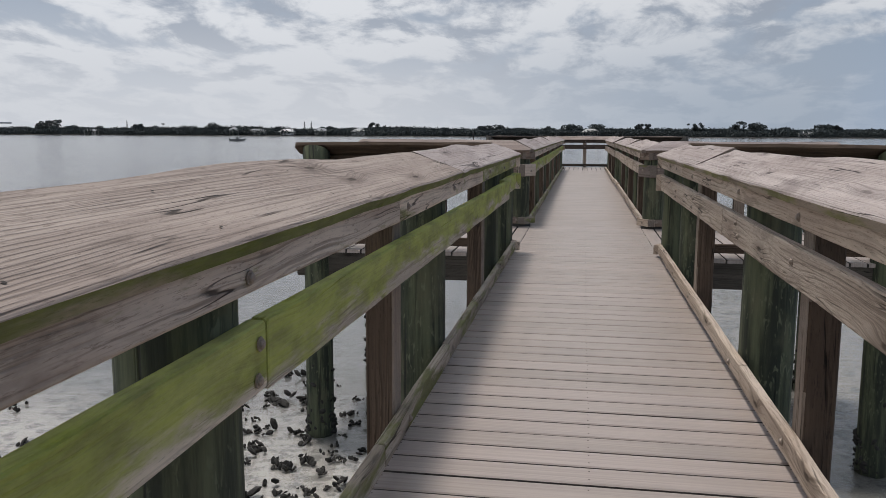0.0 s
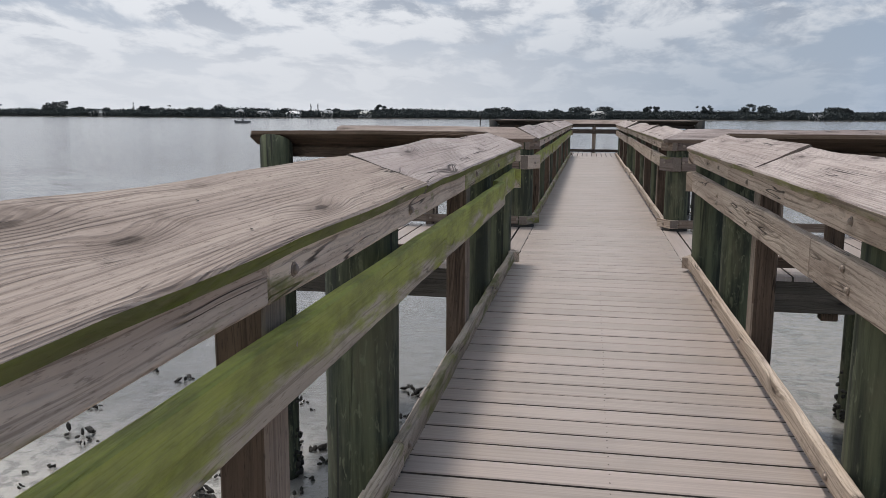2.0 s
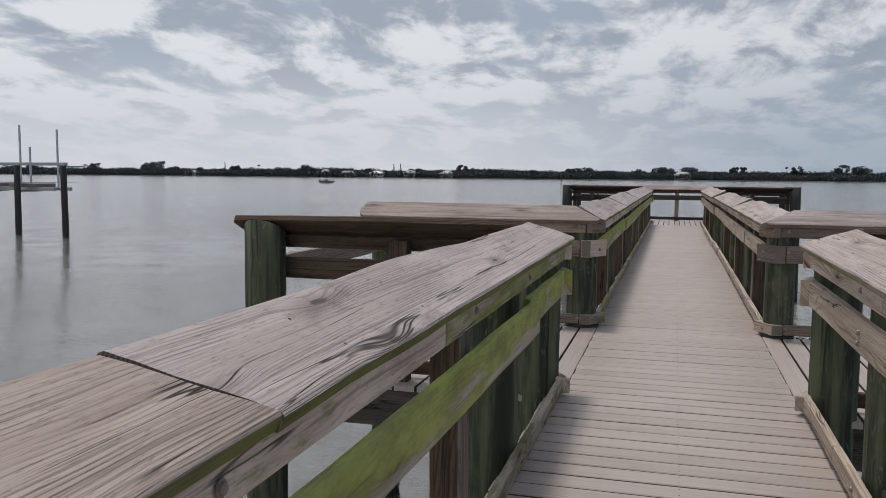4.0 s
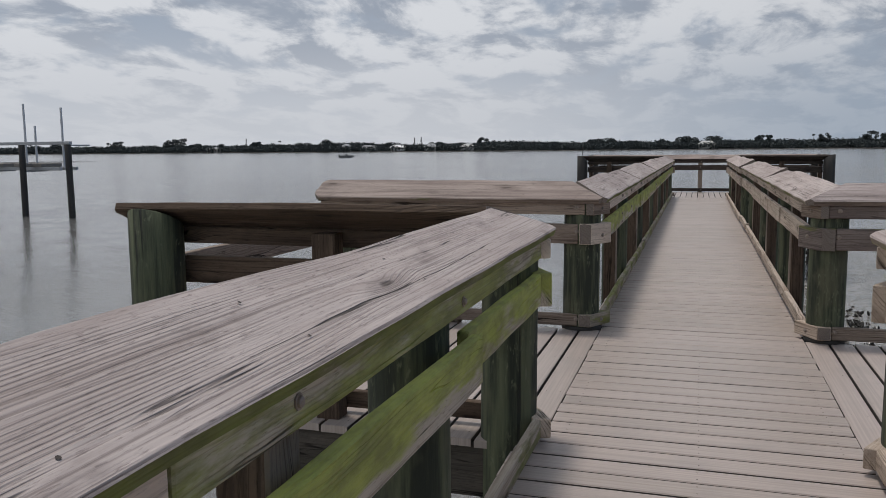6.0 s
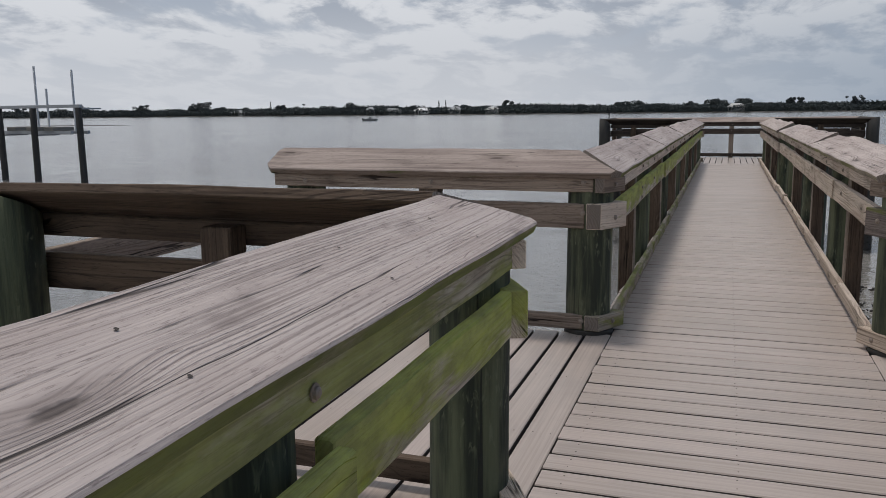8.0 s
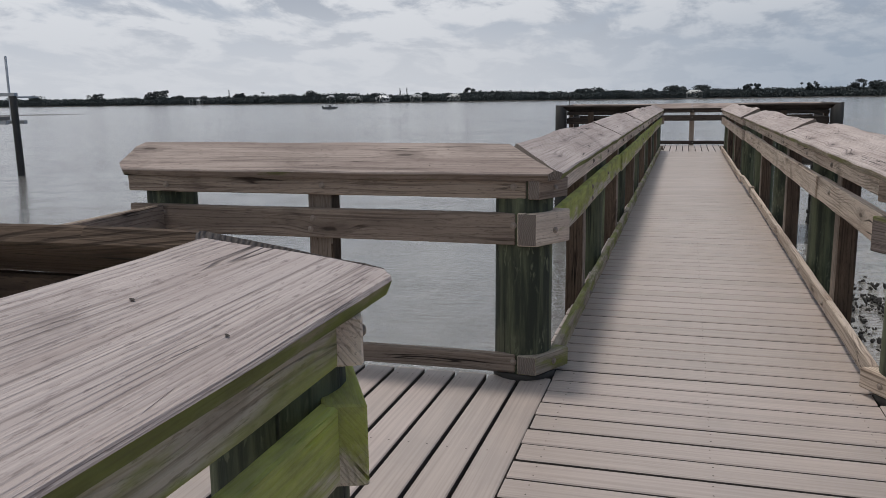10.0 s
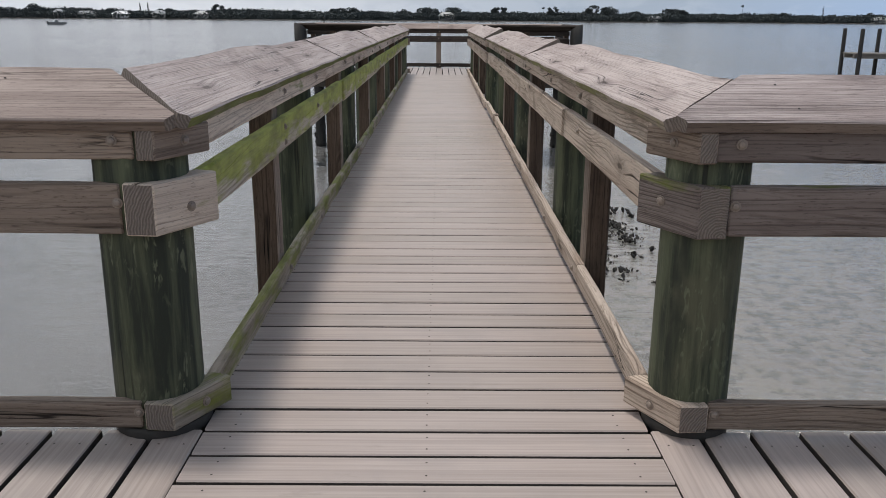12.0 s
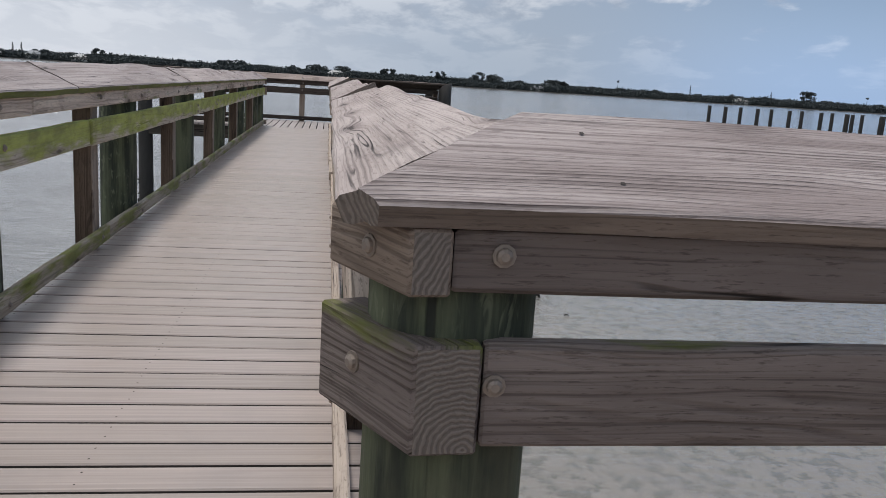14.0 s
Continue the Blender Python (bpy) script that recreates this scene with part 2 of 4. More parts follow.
def end_grain_material():
    m, g = material("grey_end_grain")
    co = g.n("ShaderNodeTexCoord").outputs["Object"]
    r, off = rnd_offset(g, 0.02)
    q = g.vadd(g.vadd(co, off), (0.0, 0.03, -0.05))
    arcs = g.n("ShaderNodeTexWave", (("wave_type", "RINGS"), ("rings_direction", "X")), Vector=q, Scale=40.0, Distortion=6.0, Detail=3.0).outputs[1]
    grit = g.noise(co, 160.0, 4.0)
    c = g.mix(g.ramp(arcs, 0.2, 0.8), (0.165, 0.135, 0.115), (0.27, 0.225, 0.19))
    c = g.mix(g.math("MULTIPLY", grit, 0.5), c, (0.10, 0.085, 0.07))
    return finish(m, g, c, 0.9, g.math("ADD", arcs, grit), 0.5, 0.004)


END_GRAIN = end_grain_material()


def pile_material():
    m, g = material("green_treated_pile")
    co = g.n("ShaderNodeTexCoord").outputs["Object"]
    r, off = rnd_offset(g, 1.0)
    co = g.vadd(co, off)
    streak = g.noise(g.vmul(co, (14.0, 14.0, 1.0)), 1.0, 6.0, 0.65)
    fine = g.noise(g.vmul(co, (60.0, 60.0, 3.0)), 1.0, 4.0, 0.6)
    check = g.ramp(g.noise(g.vmul(co, (26.0, 26.0, 0.7)), 1.0, 3.0, 0.5, 0.2), 0.37, 0.32)
    c = g.mix(g.ramp(streak, 0.38, 0.64), (0.028, 0.034, 0.022), (0.135, 0.150, 0.084))
    c = g.mix(g.math("MULTIPLY", g.ramp(g.noise(g.vmul(co, (1.0, 1.0, 0.5)), 5.0, 5.0), 0.54, 0.70), 0.55), c, (0.145, 0.140, 0.085))
    flake = g.noise(g.vmul(co, (1.0, 1.0, 0.30)), 46.0, 3.0, 0.6, 0.8)
    c = g.mix(g.math("MULTIPLY", g.math("MULTIPLY", g.ramp(flake, 0.55, 0.66), g.ramp(g.noise(co, 4.0, 3.0), 0.42, 0.58)), 0.75), c, (0.19, 0.205, 0.125))
    c = g.mix(g.math("MULTIPLY", fine, 0.40), c, (0.017, 0.021, 0.016))
    c = g.mix(g.math("MULTIPLY", check, 0.8), c, (0.015, 0.016, 0.014))
    h = g.math("SUBTRACT", g.math("ADD", g.math("MULTIPLY", streak, 0.6), fine), g.math("MULTIPLY", check, 2.0))
    return finish(m, g, c, 0.88, h, 0.6, 0.006)


PILE = pile_material()


def dark_pile_material():
    m, g = material("wet_black_pile_and_foot_shade")
    co = g.n("ShaderNodeTexCoord").outputs["Object"]
    n1 = g.noise(g.vmul(co, (10.0, 10.0, 1.5)), 1.0, 5.0, 0.6)
    c = g.mix(n1, (0.018, 0.017, 0.016), (0.060, 0.055, 0.048))
    return finish(m, g, c, 0.75, n1, 0.5, 0.01)


PILE_DARK = dark_pile_material()


def plank_material():
    m, g = material("composite_deck_plank")
    co = g.n("ShaderNodeTexCoord").outputs["Object"]
    r, off = rnd_offset(g, 1.0)
    co2 = g.vadd(co, off)
    line = g.noise(g.vmul(co2, (1.1, 90.0, 1.0)), 1.0, 4.0, 0.6)
    blot = g.noise(co2, 2.2, 5.0, 0.6)
    dirt = g.noise(g.vmul(co2, (2.0, 7.0, 1.0)), 2.0, 6.0, 0.7)
    c = g.mix(g.ramp(line, 0.30, 0.70), (0.339, 0.284, 0.252), (0.436, 0.368, 0.328))
    c = g.mix(g.math("MULTIPLY", g.ramp(blot, 0.48, 0.68), 0.35), c, (0.30, 0.265, 0.245))
    c = g.mix(g.math("MULTIPLY", g.ramp(dirt, 0.60, 0.74), 0.30), c, (0.22, 0.19, 0.165))
    c = g.mix(1.0, c, g.n("ShaderNodeCombineXYZ", X=g.math("MULTIPLY_ADD", r, 0.14, 0.93), Y=g.math("MULTIPLY_ADD", r, 0.13, 0.93), Z=g.math("MULTIPLY_ADD", r, 0.15, 0.92)).outputs[0], "MULTIPLY")
    return finish(m, g, c, g.math("MULTIPLY_ADD", blot, 0.22, 0.30), line, 0.25, 0.003)


PLANK = plank_material()


def plain(name, color, rough=0.6, metal=0.0, var=0.25, scale=8.0):
    m, g = material(name)
    co = g.n("ShaderNodeTexCoord").outputs["Object"]
    n1 = g.noise(co, scale, 5.0, 0.6)
    c = g.mix(n1, tuple((1 - var) * v for v in color), tuple((1 + var) * v for v in color))
    return finish(m, g, c, rough, n1, 0.2, 0.005, Metallic=metal)


# plank sides much darker than the tops, which darkens the gap lines
PLANK_SIDE = plain("dark_plank_side", (0.080, 0.067, 0.058), 0.9, 0.0, 0.4, 25.0)
SCREW = plain("dark_screw_head", (0.045, 0.035, 0.030), 0.8, 0.0)
STEEL = plain("weathered_galvanised_bolt", (0.30, 0.25, 0.21), 0.55, 0.6, 0.35, 60.0)
ALU = plain("dull_aluminium", (0.34, 0.35, 0.36), 0.45, 0.6)
PVC = plain("white_guide_pole", (0.55, 0.56, 0.57), 0.5)
OYSTER = plain("dark_oyster_shell", (0.024, 0.022, 0.019), 0.8, 0.0, 0.8, 30.0)
HOUSE_WALL = plain("pale_house_wall", (0.50, 0.50, 0.48), 0.8, 0.0, 0.1, 0.4)
HOUSE_ROOF = plain("grey_house_roof", (0.30, 0.31, 0.32), 0.7, 0.0, 0.2, 0.5)
HOUSE_WHITE = plain("white_house_roof", (0.78, 0.78, 0.78), 0.5, 0.0, 0.06, 0.5)
PANE = plain("dark_window_pane", (0.03, 0.035, 0.04), 0.1)
HULL = plain("grey_boat_hull", (0.16, 0.17, 0.18), 0.4)
CANOPY = plain("dark_boat_canopy", (0.05, 0.055, 0.06), 0.7)
DOCK = plain("grey_dock_timber", (0.20, 0.185, 0.165), 0.85, 0.0, 0.3, 3.0)
BARK = plain("far_tree_bark", (0.06, 0.05, 0.04), 0.9)
SANDBAR = plain("wet_sandbar", (0.055, 0.052, 0.048), 0.6, 0.0, 0.3, 0.3)


def foliage(name, a, b):
    m, g = material(name)
    r = g.n("ShaderNodeNewGeometry").outputs["Random Per Island"]
    return finish(m, g, g.mix(r, a, b), 0.85)


# the slight blue haze of distance is mixed into these leaf colours
LEAF = foliage("dark_hazed_shore_foliage", (0.048, 0.058, 0.058), (0.060, 0.072, 0.070))
LEAF_PINE = foliage("hazed_pine_foliage", (0.044, 0.053, 0.055), (0.055, 0.065, 0.064))


def seabed_material():
    m, g = material("sandy_seabed")
    co = g.n("ShaderNodeTexCoord").outputs["Object"]
    fine = g.noise(co, 14.0, 6.0, 0.65)
    tufts = g.ramp(g.noise(co, 6.0, 7.0, 0.66, 0.2), 0.48, 0.60)
    beds = g.ramp(g.noise(g.vadd(co, (4.0, 9.0, 0.0)), 0.22, 4.0, 0.55), 0.30, 0.46)
    c = g.mix(fine, (0.175, 0.172, 0.162), (0.25, 0.245, 0.232))
    sp = g.n("ShaderNodeSeparateXYZ", Vector=co)
    mud = g.math("MULTIPLY", g.ramp(g.math("ADD", sp.outputs[0], g.math("MULTIPLY", g.noise(co, 0.5, 4.0), 2.0)), 0.8, -1.4), g.ramp(sp.outputs[1], 8.0, 10.5))
    pale = g.math("MULTIPLY", g.ramp(sp.outputs[0], -0.4, -1.2), g.ramp(sp.outputs[1], 9.5, 7.0))
    c = g.mix(g.math("MULTIPLY", pale, 0.8), c, g.mix(fine, (0.36, 0.345, 0.31), (0.50, 0.48, 0.435)))
    warm = g.ramp(sp.outputs[0], 0.2, 2.0)
    c = g.mix(g.math("MULTIPLY", warm, 0.8), c, g.mix(fine, (0.195, 0.185, 0.160), (0.265, 0.252, 0.222)))
    c = g.mix(g.math("MULTIPLY", mud, 0.45), c, (0.072, 0.077, 0.078))
    c = g.mix(g.math("MULTIPLY", g.math("MULTIPLY", tufts, beds), 0.60), c, (0.088, 0.088, 0.080))
    return finish(m, g, c, 0.9, fine, 0.4, 0.02)


SEABED = seabed_material()


def water_material():
    m, g = material("shallow_bay_water")
    co = g.n("ShaderNodeTexCoord").outputs["Object"]
    w1 = g.noise(g.vmul(co, (1.0, 2.6, 1.0)), 2.6, 3.0, 0.5, 0.5)
    w2 = g.noise(g.vmul(co, (1.0, 2.0, 1.0)), 0.25, 3.0, 0.5, 0.3)
    calm = g.ramp(g.noise(co, 0.045, 2.0, 0.5), 0.40, 0.62)
    h = g.math("ADD", g.math("MULTIPLY", w1, g.math("MULTIPLY_ADD", calm, 0.034, 0.014)), g.math("MULTIPLY", w2, 0.05))
    w3 = g.noise(g.vmul(g.vadd(co, g.n("ShaderNodeCombineXYZ", X=0.0, Y=g.math("MULTIPLY", w1, 0.3), Z=0.0).outputs[0]), (1.0, 3.0, 1.0)), 8.0, 2.0, 0.5)
    gust = g.ramp(g.noise(co, 0.55, 3.0, 0.55), 0.42, 0.62)
    h = g.math("ADD", h, g.math("MULTIPLY", w3, g.math("MULTIPLY_ADD", gust, 0.011, 0.002)))
    p = g.n("ShaderNodeBsdfPrincipled", Base_Color=(0.83, 0.85, 0.905, 1.0), Roughness=0.10, IOR=1.333)
    g.put(p, "Transmission Weight", 1.0)
    g.put(p, "Normal", g.n("ShaderNodeBump", Strength=0.9, Distance=1.0, Height=h).outputs[0])
    g.n("ShaderNodeOutputMaterial", Surface=p.outputs[0])
    return m


WATER = water_material()


# ---------------------------------------------------------------- mesh helpers
def thing(name, label, category, m=None, group="", kind=""):
    ob = new(name)
    ob.empty_display_size = 0.1
    if m is not None:
        ob.matrix_basis = m
    return tagged(ob, label, category, group, kind)


def mesh_of(name, bm, mats):
    me = bpy.data.meshes.new(name)
    bmesh.ops.recalc_face_normals(bm, faces=bm.faces)
    bm.to_mesh(me)
    bm.free()
    for m in mats if isinstance(mats, (list, tuple)) else (mats,):
        me.materials.append(m)
    return me


def part(name, bm, mats, parent=None, label="", m=None):
    """One mesh object under a thing or a part."""
    me = bm if isinstance(bm, bpy.types.Mesh) else mesh_of(name, bm, mats)
    ob = new(name, me)
    if parent is not None:
        ob.parent = parent
    if m is not None:
        ob.matrix_basis = m
    return tagged(ob, label)


def box_bm(x0, x1, y0, y1, z0, z1, bev=0.004, segs=1, bm=None):
    bm = bm or bmesh.new()
    made = bmesh.ops.create_cube(bm, size=1.0, matrix=Matrix.LocRotScale(((x0 + x1) / 2, (y0 + y1) / 2, (z0 + z1) / 2), None, (x1 - x0, y1 - y0, z1 - z0)))
    if bev > 0:
        edges = list({e for v in made["verts"] for e in v.link_edges})
        bmesh.ops.bevel(bm, geom=edges, offset=bev, segments=segs, affect="EDGES", profile=0.5)
    return bm


def board_bm(length, depth, height, bev=0.005, seed=0, wob=0.0025):
    """A sawn board along x with worn, slightly uneven arrises. y: 0..depth, z: 0..height."""
    bm = bmesh.new()
    rg = random.Random(seed)
    n = max(2, int(length / 0.28))
    xs = [0.0, bev] + [bev + (length - 2 * bev) * i / n for i in range(1, n)] + [length - bev, length]
    rings = []
    for i, x in enumerate(xs):
        inset = bev * 0.7 if i in (0, len(xs) - 1) else 0.0
        b = bev + rg.uniform(-0.4, 0.8) * wob
        y0, y1, z0, z1 = inset, depth - inset, inset, height - inset
        dy, dz = rg.uniform(-wob, wob), rg.uniform(-wob, wob) * 0.6
        pts = [(y0 + b, z0), (y1 - b, z0), (y1, z0 + b), (y1, z1 - b), (y1 - b, z1), (y0 + b, z1), (y0, z1 - b), (y0, z0 + b)]
        rings.append([bm.verts.new((x, y + dy, z + dz)) for y, z in pts])
    for a, b in zip(rings, rings[1:]):
        for k in range(8):
            bm.faces.new((a[k], a[(k + 1) % 8], b[(k + 1) % 8], b[k]))
    bm.faces.new(rings[0])
    bm.faces.new(list(reversed(rings[-1])))
    return bm


CAP_W, CAP_T, CAP_TILT, CAP_OVER, CAP_Z = 0.286, 0.040, 25.0, 0.035, 0.980
MITRE = 1.0


def cap_bm(s0, s1, start, end, seed, warp=0.010):
    """A sloping rail cap from s0 to s1. y: 0 inner arris .. CAP_W outer arris, top face at z 0. Faces of the inner arris take the second material."""
    bm = bmesh.new()
    rg = random.Random(seed)
    ph = [rg.uniform(0, 6.28) for _ in range(4)]
    ys = [0.0, 0.007, 0.03, 0.06, 0.11, 0.17, 0.23, 0.279, CAP_W]

    def cut(style, y):
        if style == "convex":
            return max(MITRE * y, 0.055 - y)
        if style == "concave":
            return -MITRE * y
        if style == "slant_end":
            return 0.40 * y
        if style == "slant_start":
            return -0.40 * y
        if style == "clipped":
            return max(0.055 - y, y - 0.25, 0.0)
        return 0.0

    n = max(2, int((s1 - s0) / 0.16))
    cols = []
    for i in range(n + 1):
        f = i / n
        top, bot = [], []
        for j, y in enumerate(ys):
            a, b = s0 + cut(start, y), s1 - cut(end, y)
            x = a + (b - a) * f
            k = y / CAP_W
            z = warp * k * (math.sin(1.9 * x + ph[0]) + 0.55 * math.sin(4.1 * x + ph[1])) + 0.0015 * math.sin(9 * x + 40 * y + ph[2])
            rounding = 0.006 if j in (0, len(ys) - 1) else 0.0
            yy = y + (0.0018 * math.sin(6.5 * x + ph[3]) + rg.uniform(-0.0012, 0.0012)) * (1 if j < 2 else 0)
            top.append(bm.verts.new((x, yy, z - rounding)))
            bot.append(bm.verts.new((x, yy, z - CAP_T + rounding * 0.7)))
        cols.append((top, bot))
    m = len(ys)
    for (t0, b0), (t1, b1) in zip(cols, cols[1:]):
        for j in range(m - 1):
            bm.faces.new((t0[j], t1[j], t1[j + 1], t0[j + 1])).material_index = 0
            bm.faces.new((b0[j], b0[j + 1], b1[j + 1], b1[j])).material_index = 0
        bm.faces.new((t0[0], b0[0], b1[0], t1[0])).material_index = 1
        bm.faces.new((t0[-1], t1[-1], b1[-1], b0[-1])).material_index = 0
    for (t, b), flip in ((cols[0], False), (cols[-1], True)):
        for j in range(m - 1):
            vs = (t[j], t[j + 1], b[j + 1], b[j])
            bm.faces.new(vs if not flip else vs[::-1]).material_index = 2
    # nail heads in pairs across the board
    x = s0 + rg.uniform(0.35, 0.6)
    while x < s1 - 0.35:
        for y in (0.065, 0.205):
            k = y / CAP_W
            u, w = x + rg.uniform(-0.03, 0.03), y + rg.uniform(-0.012, 0.012)
            z = warp * k * (math.sin(1.9 * u + ph[0]) + 0.55 * math.sin(4.1 * u + ph[1])) + 0.0015 * math.sin(9 * u + 40 * w + ph[2]) + 0.0022
            bm.faces.new([bm.verts.new((u + 0.0040 * math.cos(a), w + 0.0040 * math.sin(a), z)) for a in [math.tau * q / 7 for q in range(7)]]).material_index = 3
        x += rg.uniform(0.5, 0.75)
    return bm


def prism_bm(pts, z0, z1, bev=0.004, end=None):
    bm = bmesh.new()
    lo = [bm.verts.new((x, y, z0)) for x, y in pts]
    hi = [bm.verts.new((x, y, z1)) for x, y in pts]
    bm.faces.new(lo[::-1])
    bm.faces.new(hi)
    k = len(pts)
    for i in range(k):
        f = bm.faces.new((lo[i], lo[(i + 1) % k], hi[(i + 1) % k], hi[i]))
        f.material_index = 1 if i == end else 0
    bmesh.ops.bevel(bm, geom=list(bm.edges), offset=bev, segments=1, affect="EDGES")
    return bm


def bolt_mesh():
    """A domed bolt head on a washer; its axis is -y (towards the walk)."""
    bm = bmesh.new()
    prof = [(0.0, 0.0160), (-0.003, 0.0160), (-0.0035, 0.0115), (-0.008, 0.0105), (-0.011, 0.006)]
    rings = [[bm.verts.new((r * math.cos(a), y, r * math.sin(a))) for a in [math.tau * k / 10 for k in range(10)]] for y, r in prof]
    for a, b in zip(rings, rings[1:]):
        for k in range(10):
            bm.faces.new((a[k], a[(k + 1) % 10], b[(k + 1) % 10], b[k]))
    bm.faces.new(rings[-1])
    return mesh_of("bolt", bm, STEEL)


BOLT = bolt_mesh()


def hung(p, d_deg):
    return pose(p[0], p[1], 0.0, 0, 0, d_deg)


def spans(a, b, joints):
    pts = [a] + [j for j in joints if a < j < b] + [b]
    return list(zip(pts, pts[1:]))


SEED = [100]


def next_seed():
    SEED[0] += 1
    return SEED[0]


def railing(label, p, d_deg, length, posts=(), m0=0.0, m1=0.0, cap=("convex", "convex"), cap_joints=(), top_joints=(), mid_joints=(), kick_joints=(),
            mats=None, members=("cap", "top", "mid", "kick"), laps=(), piles=(), cap_span=None, warp=0.010, kick_skip=(), tilt=26.0, cap_m=None, slant=""):
    """A run of railing: s along its direction, the outside to the left of it."""
    top_m, mid_m, kick_m, edge_m = mats or (RAIL, RAIL, RAIL, CAP_EDGE_DRY)
    rail = thing("railing", label, "railing", hung(p, d_deg), group="pier railings")
    a, b = m0, length - m1
    if "cap" in members:
        c0, c1 = cap_span or (-CAP_OVER if cap[0] == "convex" else (CAP_OVER if cap[0] == "concave" else 0.0),
                              length + CAP_OVER if cap[1] == "convex" else (length - CAP_OVER if cap[1] == "concave" else length))
        sp = spans(c0, c1, cap_joints)
        for i, (u, v) in enumerate(sp):
            bm = cap_bm(0.0, v - u - 0.006, cap[0] if i == 0 else slant + "start" if slant else "square", cap[1] if i == len(sp) - 1 else slant + "end" if slant else "square", next_seed(), warp)
            jit = random.Random(next_seed())
            part("cap_board", bm, ((cap_m[min(i, len(cap_m) - 1)] if isinstance(cap_m, tuple) else cap_m) or CAP, edge_m, END_GRAIN, SCREW), rail, m=pose(u, -CAP_OVER, CAP_Z + jit.uniform(-0.004, 0.004)) @ pose(0, 0, 0, tilt + jit.uniform(-0.8, 0.8), 0, 0))
    for key, mat, joints, z, h, th in (("top", top_m, top_joints, 0.862, 0.089, 0.038), ("mid", mid_m, mid_joints, 0.648, 0.146, 0.040), ("kick", kick_m, kick_joints, 0.032, 0.089, 0.040)):
        if key not in members:
            continue
        for i, (u, v) in enumerate(spans(a - (0.05 if key == "top" and m0 == 0.17 else 0.0), b + (0.05 if key == "top" and m1 == 0.17 else 0.0), joints)):
            proud = -0.014 if (key, i) in laps else 0.0
            swing = -math.degrees(math.atan2(0.043, v - u)) if (key, i, "far") in laps else 0.0
            if key == "kick" and i in kick_skip:
                continue
            part({"top": "top_rail", "mid": "middle_rail", "kick": "kick_board"}[key], board_bm(v - u - 0.008, th, h + (0.010 if swing else 0.0), 0.005, next_seed()), mat[min(i, len(mat) - 1)] if isinstance(mat, tuple) else mat, rail, m=pose(u, proud, z - (0.008 if swing else 0.0), 0, -0.15 * swing, swing))
    for s in posts:
        if "cap" in members:
            pb = board_bm(1.30, 0.125, 0.110, 0.006, next_seed())
            # the face towards the walk takes the paler second material
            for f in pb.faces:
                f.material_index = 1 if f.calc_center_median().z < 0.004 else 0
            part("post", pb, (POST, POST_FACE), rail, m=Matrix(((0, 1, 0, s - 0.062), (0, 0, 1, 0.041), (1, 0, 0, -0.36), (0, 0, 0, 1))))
    for s in list(posts) + list(piles):
        rg = random.Random(int(s * 97))
        for key, z in (("mid", 0.745), ("mid", 0.690), ("top", 0.905), ("kick", 0.07)):
            if key in members and a + 0.05 < s < b - 0.05:
                if key == "mid" and z < 0.7 and rg.random() < 0.4:
                    continue
                part("bolt", BOLT, STEEL, rail, m=pose(s + rg.uniform(-0.04, 0.04), -0.0005, z + rg.uniform(-0.012, 0.012)))
    return rail


def corner_blocks(rail_label, x, y, sx, sy, mats):
    """The chamfered blocks that turn the rails round a corner pile. (x, y): where the inner faces cross; sx, sy: the way to the outside."""
    blk = thing("corner_blocks", rail_label, "railing corner", pose(x, y, 0), group="railing corners")
    top_pl = [(0.117, -0.012), (0.062, -0.018), (-0.036, 0.185), (0.022, 0.215), (0.115, 0.070)]
    low_pl = [(0.165, -0.012), (0.075, -0.018), (-0.046, 0.200), (0.022, 0.225), (0.130, 0.070), (0.165, 0.060)]
    nx, ny = -sx * 0.864, -sy * 0.503
    turn = math.degrees(math.atan2(ny, nx)) + 90
    rg = random.Random(int(x * 50 + y * 7))
    for name, z0, h, k in (("top_block", 0.860, 0.088, 0), ("middle_block", 0.644, 0.152, 1), ("kick_block", 0.031, 0.090, 2)):
        pts = [(sx * u, sy * v) for u, v in (top_pl if k == 0 else low_pl)]
        along = math.atan2(pts[2][1] - pts[1][1], pts[2][0] - pts[1][0])
        ca, sa = math.cos(along), math.sin(along)
        local = [(ca * u + sa * v, -sa * u + ca * v) for u, v in pts]
        if sx * sy < 0:
            local = local[::-1]
        part(name, prism_bm(local, 0.0, h, 0.004, 0 if sx * sy > 0 else len(pts) - 2), (mats[k], END_GRAIN), blk, m=pose(0, 0, z0, 0, 0, math.degrees(along)))
        f = rg.uniform(0.4, 0.6)
        bx, by = pts[1][0] * (1 - f) + pts[2][0] * f, pts[1][1] * (1 - f) + pts[2][1] * f
        part("bolt", BOLT, STEEL, blk, m=pose(bx, by, z0 + h * rg.uniform(0.4, 0.65), 0, 0, turn))
        part("bolt", BOLT, STEEL, blk, m=pose(sx * 0.185, -sy * 0.0005, z0 + h * 0.62, 0, 0, 0 if sy > 0 else 180))
    return blk


